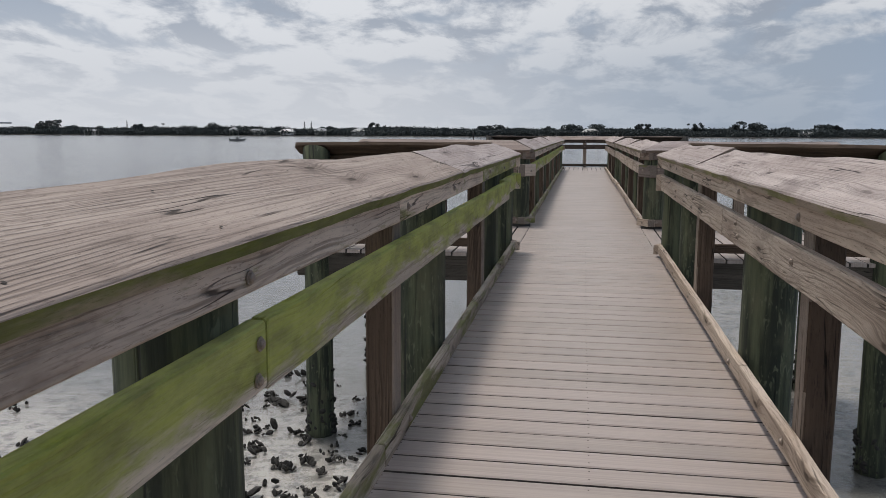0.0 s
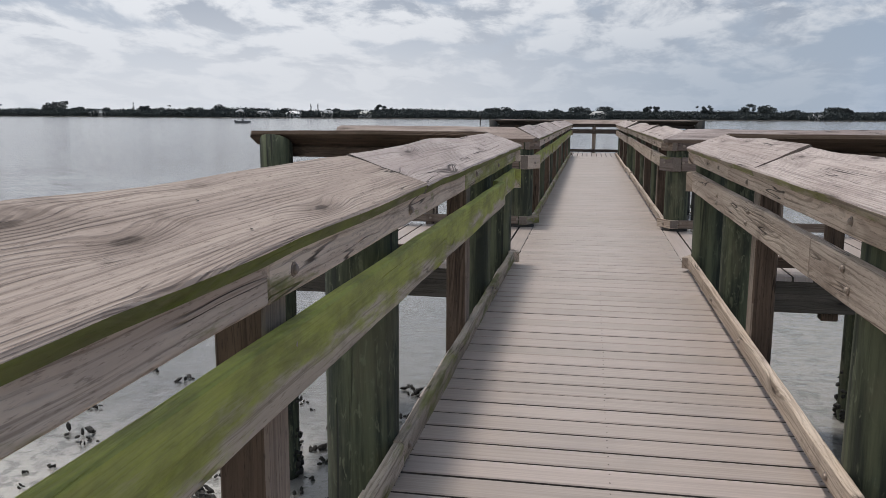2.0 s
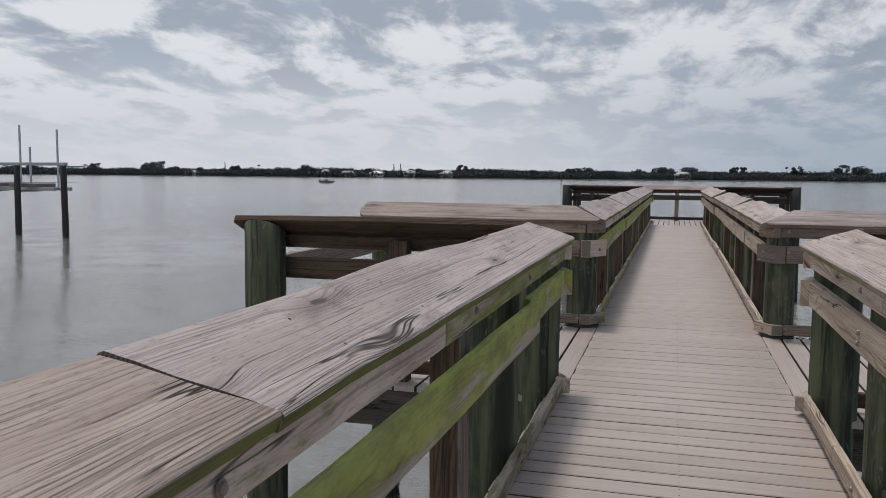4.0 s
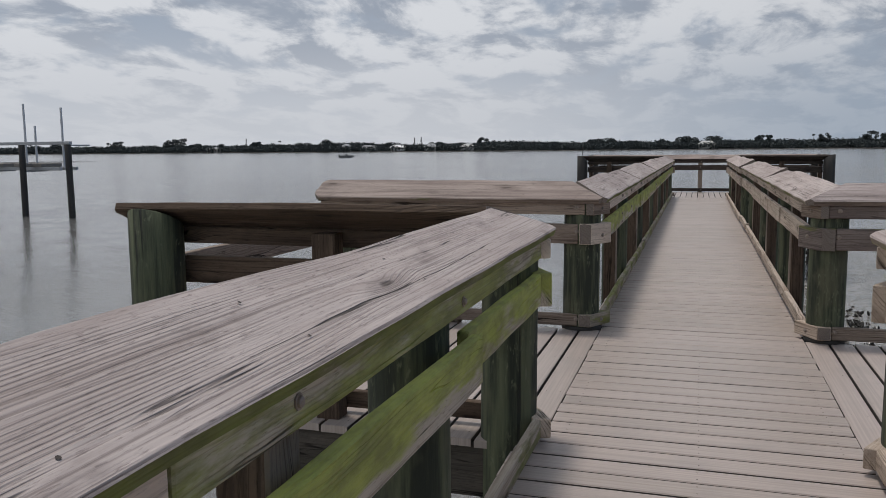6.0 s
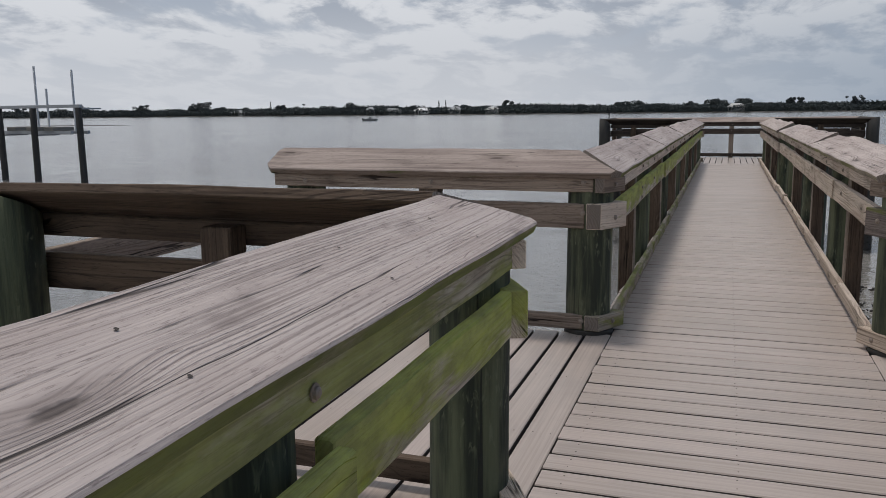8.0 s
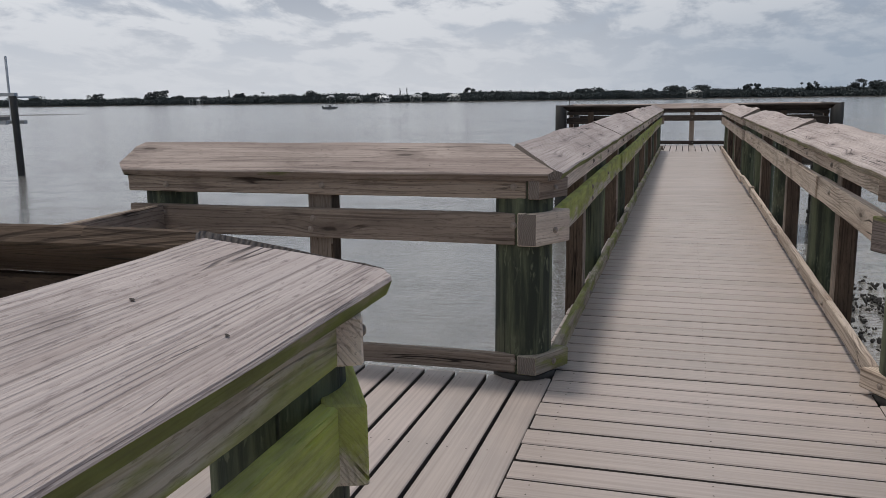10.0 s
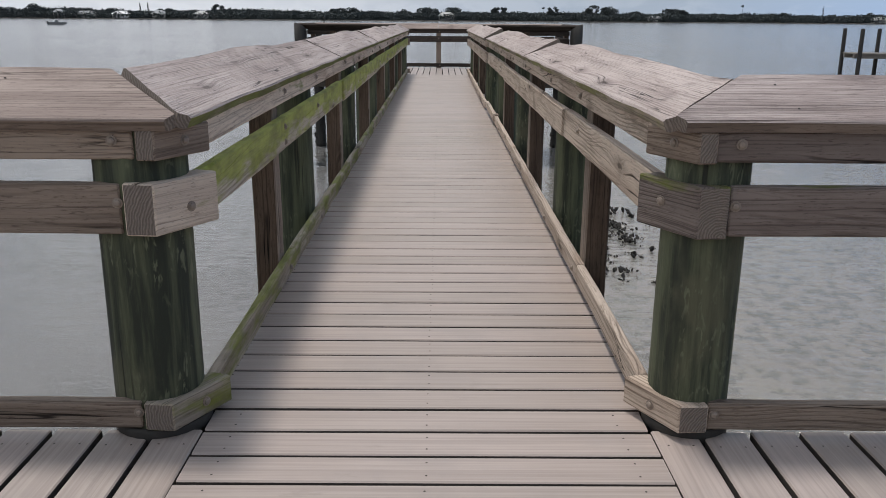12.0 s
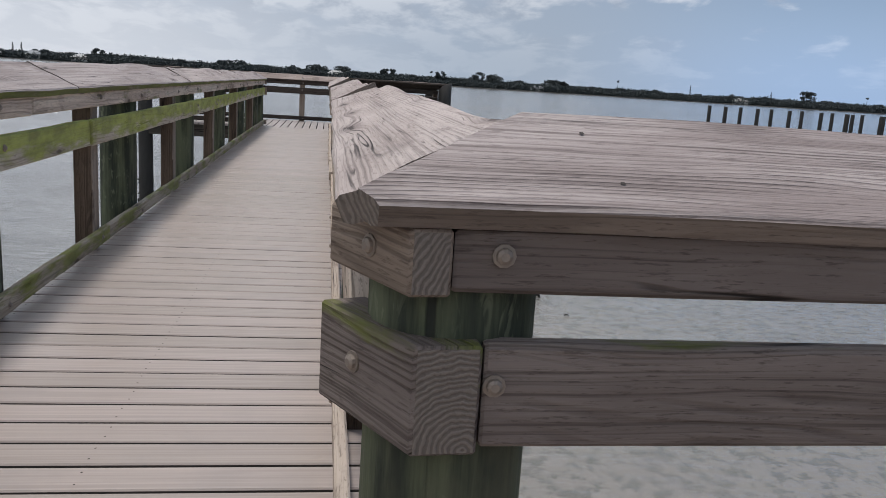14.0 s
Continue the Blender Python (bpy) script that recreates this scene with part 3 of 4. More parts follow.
def pile(x, y, r=0.125, top=0.965, slope=(0.0, 0.0), mat=None, bottom=-2.6, label="", crust=True, group="pier piles", foot=False):
    """A round timber pile; slope: the rise of its cut top along x and y; foot: adds a dark ring as deck-level shade."""
    ob = thing("timber_pile", label or "round green-treated timber pile standing in shallow water", "pile", pose(x, y, 0), group=group)
    rg = random.Random(int(x * 131 + y * 17 + 900))
    bm = bmesh.new()
    zs = [bottom, -2.0, -1.2, -0.6, -0.05, 0.3, 0.65, top - 0.006, top]
    lean = (rg.uniform(-0.006, 0.006), rg.uniform(-0.006, 0.006))
    rings = []
    for i, z in enumerate(zs):
        rr = r * (1 + 0.05 * (0.9 - z) / 3.0) - (0.006 if i == len(zs) - 1 else 0)
        row = []
        for k in range(20):
            a = math.tau * k / 20
            q = rr * (1 + 0.018 * math.sin(3 * a + x * 9 + 0.6 * z) + rg.uniform(-0.006, 0.006))
            px, py = q * math.cos(a), q * math.sin(a)
            dz = (slope[0] * px + slope[1] * py) if i >= len(zs) - 2 else 0.0
            row.append(bm.verts.new((px + lean[0] * (z - top), py + lean[1] * (z - top), z + dz)))
        rings.append(row)
    for a, b in zip(rings, rings[1:]):
        for k in range(20):
            f = bm.faces.new((a[k], a[(k + 1) % 20], b[(k + 1) % 20], b[k]))
            f.smooth = True
    bm.faces.new(rings[-1])
    part("shaft", bm, mat or PILE, ob)
    # added ring: draws the dark shade where the pile meets the deck
    if foot:
        bm = bmesh.new()
        rows = [[bm.verts.new((k * r * math.cos(math.tau * i / 24), k * r * math.sin(math.tau * i / 24), z)) for i in range(24)] for k, z in ((1.0, -0.03), (1.10, -0.03), (1.11, 0.018), (1.09, 0.026), (1.0, 0.027))]
        for a, b in zip(rows, rows[1:]):
            for i in range(24):
                bm.faces.new((a[i], a[(i + 1) % 24], b[(i + 1) % 24], b[i])).smooth = True
        part("foot_collar", bm, PILE_DARK, ob, "added dark ring standing in for shade at deck level")
    if crust:
        bm = bmesh.new()
        for _ in range(70):
            a, z = rg.uniform(0, math.tau), -2.06 + abs(rg.gauss(0, 0.30))
            s = rg.uniform(0.012, 0.034)
            bmesh.ops.create_icosphere(bm, subdivisions=1, radius=s, matrix=Matrix.Translation(((r + 0.008) * math.cos(a), (r + 0.008) * math.sin(a), z)) @ pose(0, 0, 0, rg.uniform(0, 360), rg.uniform(0, 360), 0) @ Matrix.Diagonal((1.3, 0.7, 1.0, 1)))
        tagged(part("barnacle_crust", bm, OYSTER, ob, "dark crust of oysters and barnacles"), kind="stuff")
    return ob


# ---------------------------------------------------------------- water, seabed, far shore
def power_axis(n, reach, c):
    return [c + reach * math.copysign(abs(u) ** 3.2, u) for u in np.linspace(-1, 1, n)]


def build_seabed():
    xs, ys = power_axis(150, 3800, -1.0), power_axis(150, 3800, 9.0)
    vs, fs = [], []
    for y in ys:
        for x in xs:
            r = math.hypot(x, y - 9)
            base = -2.10 - min(1.6, max(0.0, r - 9) * 0.012)
            flat = math.exp(-(((x + 4.0) / 4.0) ** 2 + ((y - 6.0) / 7.0) ** 2))
            base += 0.075 * flat
            z = base + 0.035 * noise.noise(Vector((x * 0.5, y * 0.5, 3.0))) + 0.02 * noise.noise(Vector((x * 1.7, y * 1.7, 8.0))) if r < 80 else base
            vs.append((x, y, z))
    n = len(xs)
    for j in range(len(ys) - 1):
        for i in range(n - 1):
            a = j * n + i
            fs.append((a, a + 1, a + n + 1, a + n))
    me = bpy.data.meshes.new("ground")
    me.from_pydata(vs, [], fs)
    me.materials.append(SEABED)
    for p in me.polygons:
        p.use_smooth = True
    tagged(new("ground", me), "pale sandy seabed with dark weed patches", "seabed", kind="structure")


build_seabed()
wbm = bmesh.new()
bmesh.ops.create_grid(wbm, x_segments=8, y_segments=8, size=3800)
water = part("water", wbm, WATER)
water.location = (0, 0, -2.0)
water.visible_shadow = False
tagged(water, "calm shallow bay water with fine ripples", "water", kind="structure")


def leaf_cloud(rg, n, centre, radii, size):
    """n small leaf clumps scattered in the shell of an ellipsoid, as triangles and quads."""
    d = rg.normal(size=(n, 3))
    d /= np.linalg.norm(d, axis=1)[:, None]
    k = rg.uniform(0.45, 1.05, size=(n, 1)) ** 0.6
    c = np.array(centre) + d * k * np.array(radii)
    u = rg.normal(size=(n, 3))
    v = rg.normal(size=(n, 3))
    u *= (size * rg.uniform(0.5, 1.2, size=(n, 1))) / np.linalg.norm(u, axis=1)[:, None]
    v *= (size * rg.uniform(0.4, 1.0, size=(n, 1))) / np.linalg.norm(v, axis=1)[:, None]
    return np.stack([c - u, c + v * 0.8, c + u, c - v], axis=1).reshape(-1, 3)


def quads_mesh(name, verts, mat):
    me = bpy.data.meshes.new(name)
    k = len(verts) // 4
    me.from_pydata(verts.tolist(), [], [(4 * i, 4 * i + 1, 4 * i + 2, 4 * i + 3) for i in range(k)])
    me.materials.append(mat)
    return me


def trunk_bm(h, r, limbs, seed):
    bm = bmesh.new()
    rg = random.Random(seed)

    def stick(a, b, r0, r1):
        axis = Vector(b) - Vector(a)
        bmesh.ops.create_cone(bm, cap_ends=True, segments=6, radius1=r0, radius2=r1, depth=axis.length,
                              matrix=Matrix.Translation((Vector(a) + Vector(b)) / 2) @ axis.to_track_quat("Z", "Y").to_matrix().to_4x4())

    stick((0, 0, -0.6), (0, 0, h * 0.8), r, r * 0.35)
    for _ in range(limbs):
        z, a = h * rg.uniform(0.35, 0.7), rg.uniform(0, 6.28)
        q = h * rg.uniform(0.15, 0.3)
        stick((0, 0, z), (q * math.cos(a), q * math.sin(a), z + q * 0.8), r * 0.4, r * 0.12)
    return bm


def far_tree(x, y, h, w, style, seed):
    rg = np.random.default_rng(seed)
    names = {"broad": ("broad dark-green shore tree on the far bank", "tree"), "pine": ("tall feathery pine on the far bank", "tree"), "spire": ("narrow spire-shaped pine on the far bank", "tree"), "palm": ("slender palm on the far bank", "palm")}
    ob = thing("shore_tree", names[style][0], names[style][1], pose(x, y, -1.2), group="far shore trees")
    part("trunk", trunk_bm(h, 0.25 + 0.012 * h, 0 if style in ("spire", "palm") else 6, seed), BARK, ob)
    vs = []
    if style == "broad":
        for _ in range(12):
            vs.append(leaf_cloud(rg, 130, (rg.uniform(-w, w) * 0.36, rg.uniform(-w, w) * 0.3, h * rg.uniform(0.20, 0.78)), (w * rg.uniform(0.18, 0.30), w * 0.24, h * rg.uniform(0.14, 0.24)), 0.95))
    elif style == "pine":
        for _ in range(26):
            k = rg.uniform(0.15, 0.95)
            vs.append(leaf_cloud(rg, 70, (rg.uniform(-w, w) * 0.42, rg.uniform(-w, w) * 0.3, h * k), (w * rg.uniform(0.13, 0.22) * (1.15 - 0.5 * k), w * 0.18, h * 0.10), 0.85))
    elif style == "spire":
        for k in np.linspace(0.25, 1.0, 9):
            vs.append(leaf_cloud(rg, 22, (0, 0, h * k), (w * (1.08 - k) * 0.5 + 0.25, w * (1.08 - k) * 0.5 + 0.25, h * 0.05), 0.45))
    else:
        vs.append(leaf_cloud(rg, 70, (0, 0, h), (w * 0.40, w * 0.40, h * 0.07), 0.6))
    part("crown", quads_mesh("crown", np.concatenate(vs), LEAF_PINE if style in ("pine", "spire") else LEAF), None, ob)


SHORE = 800.0


def bank_y(x):
    return SHORE + 22 * math.sin(x * 0.006) + 9 * math.sin(x * 0.021 + 1)


def belt_height(x):
    return 6.2 + 2.2 * noise.noise(Vector((x * 0.012, 1.0, 0))) + 1.6 * noise.noise(Vector((x * 0.06, 4.0, 0)))


def build_far_shore():
    xs = np.linspace(-1500, 1700, 161)
    bm = bmesh.new()
    rows = []
    for x in xs:
        y = bank_y(x)
        rows.append([bm.verts.new((x, y + dy, z)) for dy, z in ((-6, -2.6), (-1, -1.7), (8, -1.2), (60, -0.9), (600, -0.5), (600, -3.0))])
    for a, b in zip(rows, rows[1:]):
        for k in range(5):
            bm.faces.new((a[k], b[k], b[k + 1], a[k + 1]))
    land = part("far_bank", bm, SANDBAR)
    tagged(land, "low dark bank of the far shore", "shore", kind="structure")
    rg = np.random.default_rng(5)
    vs, core = [], []
    for x in np.arange(-1450, 1650, 3.2):
        h, hb = belt_height(x) + rg.uniform(-0.5, 0.5), 1.12 * belt_height(x + 400)
        y = bank_y(x) + rg.uniform(0, 9)
        vs.append(leaf_cloud(rg, 60, (x, y, -1.3 + h * 0.45), (4.2, 2.6, h * 0.55), 1.15))
        vs.append(leaf_cloud(rg, 60, (x, y + 34, -0.6 + hb * 0.60), (5.0, 4.0, hb * 0.55), 1.15))
        for dy, k, q in ((9, 0.94, 0), (40, 1.16, 400)):
            yb, yc = bank_y(x) + dy, bank_y(x + 3.2) + dy
            core.append(np.array([(x, yb, -2.2), (x + 3.2, yc, -2.2), (x + 3.2, yc, -1.2 + k * belt_height(x + 3.2 + q)), (x, yb, -1.2 + k * belt_height(x + q))]))
    me = quads_mesh("mangrove_belt", np.concatenate(vs + core), LEAF)
    tagged(new("mangrove_belt", me), "continuous dark belt of mangroves along the far bank", "mangroves", kind="stuff")
    # x, height above the water, crown width, style
    marks = [(-755, 13, 22, "broad"), (-677, 13, 20, "pine"), (-610, 15, 18, "pine"), (-590, 15.5, 20, "pine"), (-570, 11, 16, "broad"), (-520, 10, 14, "broad"), (-490, 14, 5, "spire"),
             (-467, 11.5, 14, "pine"), (-440, 11, 4, "palm"), (-405, 10, 18, "broad"), (-381, 13, 20, "broad"), (-345, 8.5, 16, "broad"), (-310, 9, 14, "broad"), (-282, 12.5, 4, "spire"),
             (-277, 13, 4, "spire"), (-258, 9.5, 14, "broad"), (-236, 8, 12, "broad"), (-209, 12.5, 14, "pine"), (-196, 9.5, 10, "broad"), (-160, 7.5, 14, "broad"), (-134, 8, 12, "pine"),
             (-97, 10.5, 14, "broad"), (-82, 12.5, 18, "broad"), (-60, 8, 12, "broad"), (-36, 9.5, 13, "broad"), (-12, 12.5, 20, "broad"), (14, 13, 17, "broad"), (34, 8, 12, "broad"),
             (54, 11.5, 9, "pine"), (62, 11.5, 9, "pine"), (80, 8.5, 12, "broad"), (101, 11.5, 3.5, "palm"), (112, 12.5, 13, "pine"), (140, 8, 14, "broad"), (150, 14.5, 18, "pine"), (166, 14.5, 20, "broad"),
             (190, 9.5, 14, "broad"), (228, 13, 17, "broad"), (240, 11, 12, "pine"), (275, 8.5, 16, "broad"), (303, 15, 3.5, "palm"), (340, 9.5, 14, "broad"), (380, 15, 4, "spire"), (420, 10, 15, "broad"),
             (460, 13.5, 4, "spire"), (493, 16, 17, "pine"), (520, 10, 16, "broad"), (573, 14, 4, "palm"), (610, 11, 18, "broad"), (660, 12, 15, "pine"), (720, 10, 18, "broad"), (-820, 12, 20, "broad"), (-880, 13, 18, "pine")]
    for i, (x, h, w, style) in enumerate(marks):
        far_tree(x, bank_y(x) + 22 + (i * 7) % 15, h + 0.3, w, style, 300 + i)


build_far_shore()


def far_house(x, w, h, roof, wall, label, raised=0.0):
    y = bank_y(x) + 4
    ob = thing("house", label, "house", pose(x, y, -1.3), group="far shore houses")
    part("wall", box_bm(-w / 2, w / 2, 0, 8, 0, h * 0.58, 0.05), wall, ob)
    bm = bmesh.new()
    e = 0.9
    b = [bm.verts.new(v) for v in ((-w / 2 - e, -e, h * 0.58), (w / 2 + e, -e, h * 0.58), (w / 2 + e, 8 + e, h * 0.58), (-w / 2 - e, 8 + e, h * 0.58))]
    t = [bm.verts.new(v) for v in ((-w / 2 + 3.4, 4, h), (w / 2 - 3.4, 4, h))]
    for f in ((b[0], b[1], t[1], t[0]), (b[1], b[2], t[1]), (b[2], b[3], t[0], t[1]), (b[3], b[0], t[0]), (b[3], b[2], b[1], b[0])):
        bm.faces.new(f)
    part("roof", bm, roof, ob)
    for k in range(max(2, int(w / 3.2))):
        u = -w / 2 + w * (k + 0.5) / max(2, int(w / 3.2))
        win = part("window", box_bm(u - 0.75, u + 0.75, -0.10, 0.05, h * 0.22, h * 0.46, 0.02), HOUSE_WHITE, ob)
        part("pane", box_bm(u - 0.62, u + 0.62, -0.14, -0.05, h * 0.22 + 0.12, h * 0.46 - 0.12, 0.0), PANE, win)


far_house(6, 15, 7.4, HOUSE_WALL, HOUSE_WALL, "pale hip-roofed house among trees on the far bank")
far_house(-294, 15, 6.6, HOUSE_WHITE, HOUSE_WHITE, "bright white-roofed house on the far bank")
far_house(-325, 17, 6.4, HOUSE_ROOF, HOUSE_WALL, "grey-roofed waterside house on the far bank")
far_house(-259, 12, 7.4, HOUSE_ROOF, HOUSE_WALL, "grey-roofed house with pale walls on the far bank")
far_house(-219, 13, 6.8, HOUSE_WALL, HOUSE_WALL, "pale-roofed house half hidden on the far bank")
far_house(-349, 9, 8.0, HOUSE_ROOF, HOUSE_WALL, "tall narrow grey house on the far bank")
far_house(-520, 16, 6.0, HOUSE_ROOF, HOUSE_WALL, "long low grey house on the far bank")
far_house(205, 14, 5.6, HOUSE_ROOF, HOUSE_WALL, "low grey house behind mangroves on the far bank")
far_house(420, 14, 5.8, HOUSE_WALL, HOUSE_WALL, "pale low house behind mangroves on the far bank")


def build_boat():
    ob = thing("motor_boat", "small grey motor boat with a dark canopy far out", "boat", pose(-131, 299, -2.0, 0, 0, 8))
    bm = bmesh.new()
    rows = []
    for x, hw, zb in ((-2.9, 1.0, 0.1), (-1.5, 1.15, 0.0), (0.5, 1.1, 0.0), (2.0, 0.8, 0.1), (3.0, 0.08, 0.5)):
        rows.append([bm.verts.new(v) for v in ((x, -hw, 0.85), (x, -hw * 0.75, zb - 0.1), (x, hw * 0.75, zb - 0.1), (x, hw, 0.85))])
    for a, b in zip(rows, rows[1:]):
        for k in range(4):
            bm.faces.new((a[k], a[(k + 1) % 4], b[(k + 1) % 4], b[k]))
    bm.faces.new(rows[0])
    bm.faces.new(rows[-1][::-1])
    part("hull", bm, HULL, ob)
    part("console", box_bm(-0.6, 0.3, -0.5, 0.5, 0.8, 1.5, 0.05), HULL, ob)
    part("canopy", box_bm(-1.3, 0.7, -0.9, 0.9, 2.0, 2.1, 0.03), CANOPY, ob)
    for x in (-1.2, 0.6):
        for y in (-0.8, 0.8):
            part("canopy_post", box_bm(x - 0.04, x + 0.04, y - 0.04, y + 0.04, 0.8, 2.02, 0.0), ALU, ob)
    part("outboard_motor", box_bm(-3.4, -2.95, -0.25, 0.25, 0.2, 1.2, 0.06), CANOPY, ob)


build_boat()


def build_marker():
    ob = thing("channel_marker", "thin dark channel marker post standing in the bay", "marker", pose(-41.5, 312, -2.3))
    part("post", box_bm(-0.16, 0.16, -0.16, 0.16, 0, 3.6, 0.03), PILE_DARK, ob)
    part("board", box_bm(-0.4, 0.4, -0.2, -0.14, 2.7, 3.5, 0.02), PILE_DARK, ob)


build_marker()
sb = bmesh.new()
bmesh.ops.create_icosphere(sb, subdivisions=3, radius=1.0, matrix=Matrix.Diagonal((22, 5, 0.35, 1)))
bar = part("sandbar", sb, SANDBAR, m=pose(-196, 214, -2.12, 0, 0, 10))
tagged(bar, "low dark sandbar just above the water", "sandbar", kind="structure")


def build_boat_lift():
    """Boat lift: four piles, top beams, a cradle and guide poles."""
    for x, y in ((-30.7, 38.7), (-34.1, 39.2), (-36.8, 39.6)):
        pile(x, y, 0.16, 1.70, mat=PILE_DARK, bottom=-3.2, label="tall dark pile of a boat lift in open water", crust=False, group="boat lift piles")
    lift_ob = thing("boat_lift", "grey metal boat lift cradle hung beside dark piles", "boat lift", pose(-30.7, 38.7, 0.0, 0, 0, -8.4))
    part("top_beam", box_bm(-7.2, 0.22, -0.10, 0.10, 1.70, 1.86, 0.01), ALU, lift_ob)
    for y in (0.55, 1.55):
        part("cradle_beam", box_bm(-7.0, -1.25, y - 0.09, y + 0.09, 0.36, 0.54, 0.01), ALU, lift_ob)
    for x in (-5.9, -4.3, -2.9):
        part("bunk", box_bm(x - 0.35, x + 0.35, 0.4, 1.7, 0.54, 0.74, 0.02), DOCK, lift_ob)
    for x, y, z in ((-1.62, 1.07, 3.65), (-4.05, 0.72, 3.9), (-4.25, 1.5, 2.75)):
        part("guide_pole", box_bm(x - 0.045, x + 0.045, y - 0.045, y + 0.045, 0.5, z, 0.01), PVC, lift_ob)
    for x in (-6.2, -3.6, -0.3):
        part("cable", box_bm(x - 0.012, x + 0.012, 0.1, 0.124, 0.5, 1.75, 0.0), STEEL, lift_ob)
        part("hanger_arm", box_bm(x - 0.05, x + 0.05, 0.0, 1.6, 1.62, 1.70, 0.01) if x > -1 else box_bm(x - 0.05, x + 0.05, 0.0, 1.6, 0.28, 0.36, 0.01), ALU, lift_ob)


build_boat_lift()


def build_side_dock():
    """A neighbouring dock: two rows of piles with a narrow deck between."""
    dock = thing("neighbouring_dock", "narrow grey timber dock between two rows of piles", "dock", pose(25.0, 58.0, 0, 0, 0, -2))
    part("stringer", box_bm(-0.2, 20.5, 0.25, 0.45, -0.95, -0.70, 0.02), DOCK, dock)
    part("stringer", box_bm(-0.2, 20.5, 1.55, 1.75, -0.95, -0.70, 0.02), DOCK, dock)
    for k in range(67):
        part("plank", box_bm(-0.2 + 0.31 * k, 0.08 + 0.31 * k, 0.1, 1.9, -0.70, -0.64, 0.0), DOCK, dock)
    for y in (-2.2, -0.1):
        part("stringer", box_bm(6.2, 20.5, y - 0.1, y + 0.1, -1.20, -0.95, 0.02), DOCK, dock)
    for k in range(46):
        part("plank", box_bm(6.1 + 0.31 * k, 6.38 + 0.31 * k, -2.3, 0.05, -0.95, -0.89, 0.0), DOCK, dock)
    rail = [(14.0, -1.0), (16.0, -1.0), (18.0, -1.0)]
    for x, y in rail:
        part("rail_post", box_bm(x - 0.05, x + 0.05, y - 0.05, y + 0.05, -0.9, 0.35, 0.01), DOCK, dock)
    part("handrail", box_bm(13.8, 18.2, -1.1, -0.9, 0.35, 0.42, 0.01), DOCK, dock)
    for k in range(6):
        pile(25.0 + 2.1 * k, 58.0 - 0.07 * k, 0.12, 0.78, mat=PILE_DARK, bottom=-3.2, label="dark timber pile beside a neighbouring dock", crust=False, group="neighbouring dock piles")
        pile(24.9 + 2.1 * k, 60.0 - 0.07 * k, 0.115, 0.78, mat=PILE_DARK, bottom=-3.2, label="dark timber pile beside a neighbouring dock", crust=False, group="neighbouring dock piles")
    for k in range(4):
        pile(31.6 + 2.3 * k, 55.6, 0.14, 0.80, mat=PILE_DARK, bottom=-3.2, label="dark timber pile beside a neighbouring dock", crust=False, group="neighbouring dock piles")


build_side_dock()


# ---------------------------------------------------------------- the pier
RX = 0.69            # inner faces of the walkway rails
A_END, B_START = 8.20, 10.39   # inner faces of the bays' cross rails
B_END = 27.35
T_END, T_X = 29.60, 2.95
BAY_X = 2.72
PX = 0.16            # pile centre outside the inner faces
TAN = math.tan(radians(CAP_TILT))

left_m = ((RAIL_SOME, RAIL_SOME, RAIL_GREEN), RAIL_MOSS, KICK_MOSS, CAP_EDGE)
right_m = (RAIL, RAIL, RAIL, CAP_EDGE_DRY)
bay_m = (RAIL_BROWN_SHADED, RAIL_BROWN_SHADED, RAIL_BROWN_SHADED, CAP_EDGE_BAY)
# near bay caps: shade of the underside given as dark post brown
CAP_BAY_SHADE = POST
# end platform rails, all in the colour that carries their shade
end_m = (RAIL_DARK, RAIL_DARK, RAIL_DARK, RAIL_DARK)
PERIOD = 2.58
SQ_A = [0.20, 2.93, 5.68]
PILE_A = [-1.2, 1.45, 4.02, 6.68]
SQ_B = [11.95 + PERIOD * k for k in range(6)]
PILE_B = [13.03 + PERIOD * k for k in range(6)]

START = -3.0
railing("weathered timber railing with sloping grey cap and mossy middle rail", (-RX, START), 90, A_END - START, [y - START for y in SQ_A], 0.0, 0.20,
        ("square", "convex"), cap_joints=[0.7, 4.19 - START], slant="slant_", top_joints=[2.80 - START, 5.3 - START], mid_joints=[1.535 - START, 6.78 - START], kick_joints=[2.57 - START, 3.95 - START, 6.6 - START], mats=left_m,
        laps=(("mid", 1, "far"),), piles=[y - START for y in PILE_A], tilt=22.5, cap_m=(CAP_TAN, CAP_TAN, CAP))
railing("weathered timber railing with sloping grey cap and pale rails", (RX, A_END), -90, A_END - START, [A_END - y for y in SQ_A], 0.20, 0.0,
        ("convex", "square"), cap_joints=[2.75, 6.4], top_joints=[1.9, 3.3, 7.0], mid_joints=[3.75, 8.2], kick_joints=[1.1, 4.4, 8.0], mats=right_m, piles=[A_END - y for y in PILE_A], tilt=24.0)
railing("weathered timber railing with sloping grey cap and mossy middle rail", (-RX, B_START), 90, B_END - B_START, [y - B_START for y in SQ_B], 0.20, 0.20,
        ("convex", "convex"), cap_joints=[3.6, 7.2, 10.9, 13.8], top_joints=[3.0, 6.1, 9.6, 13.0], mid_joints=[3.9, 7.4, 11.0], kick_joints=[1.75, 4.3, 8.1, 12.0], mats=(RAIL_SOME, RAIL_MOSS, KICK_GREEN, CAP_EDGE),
        laps=(("mid", 1),), piles=[y - B_START for y in PILE_B])
GAP = 19.55
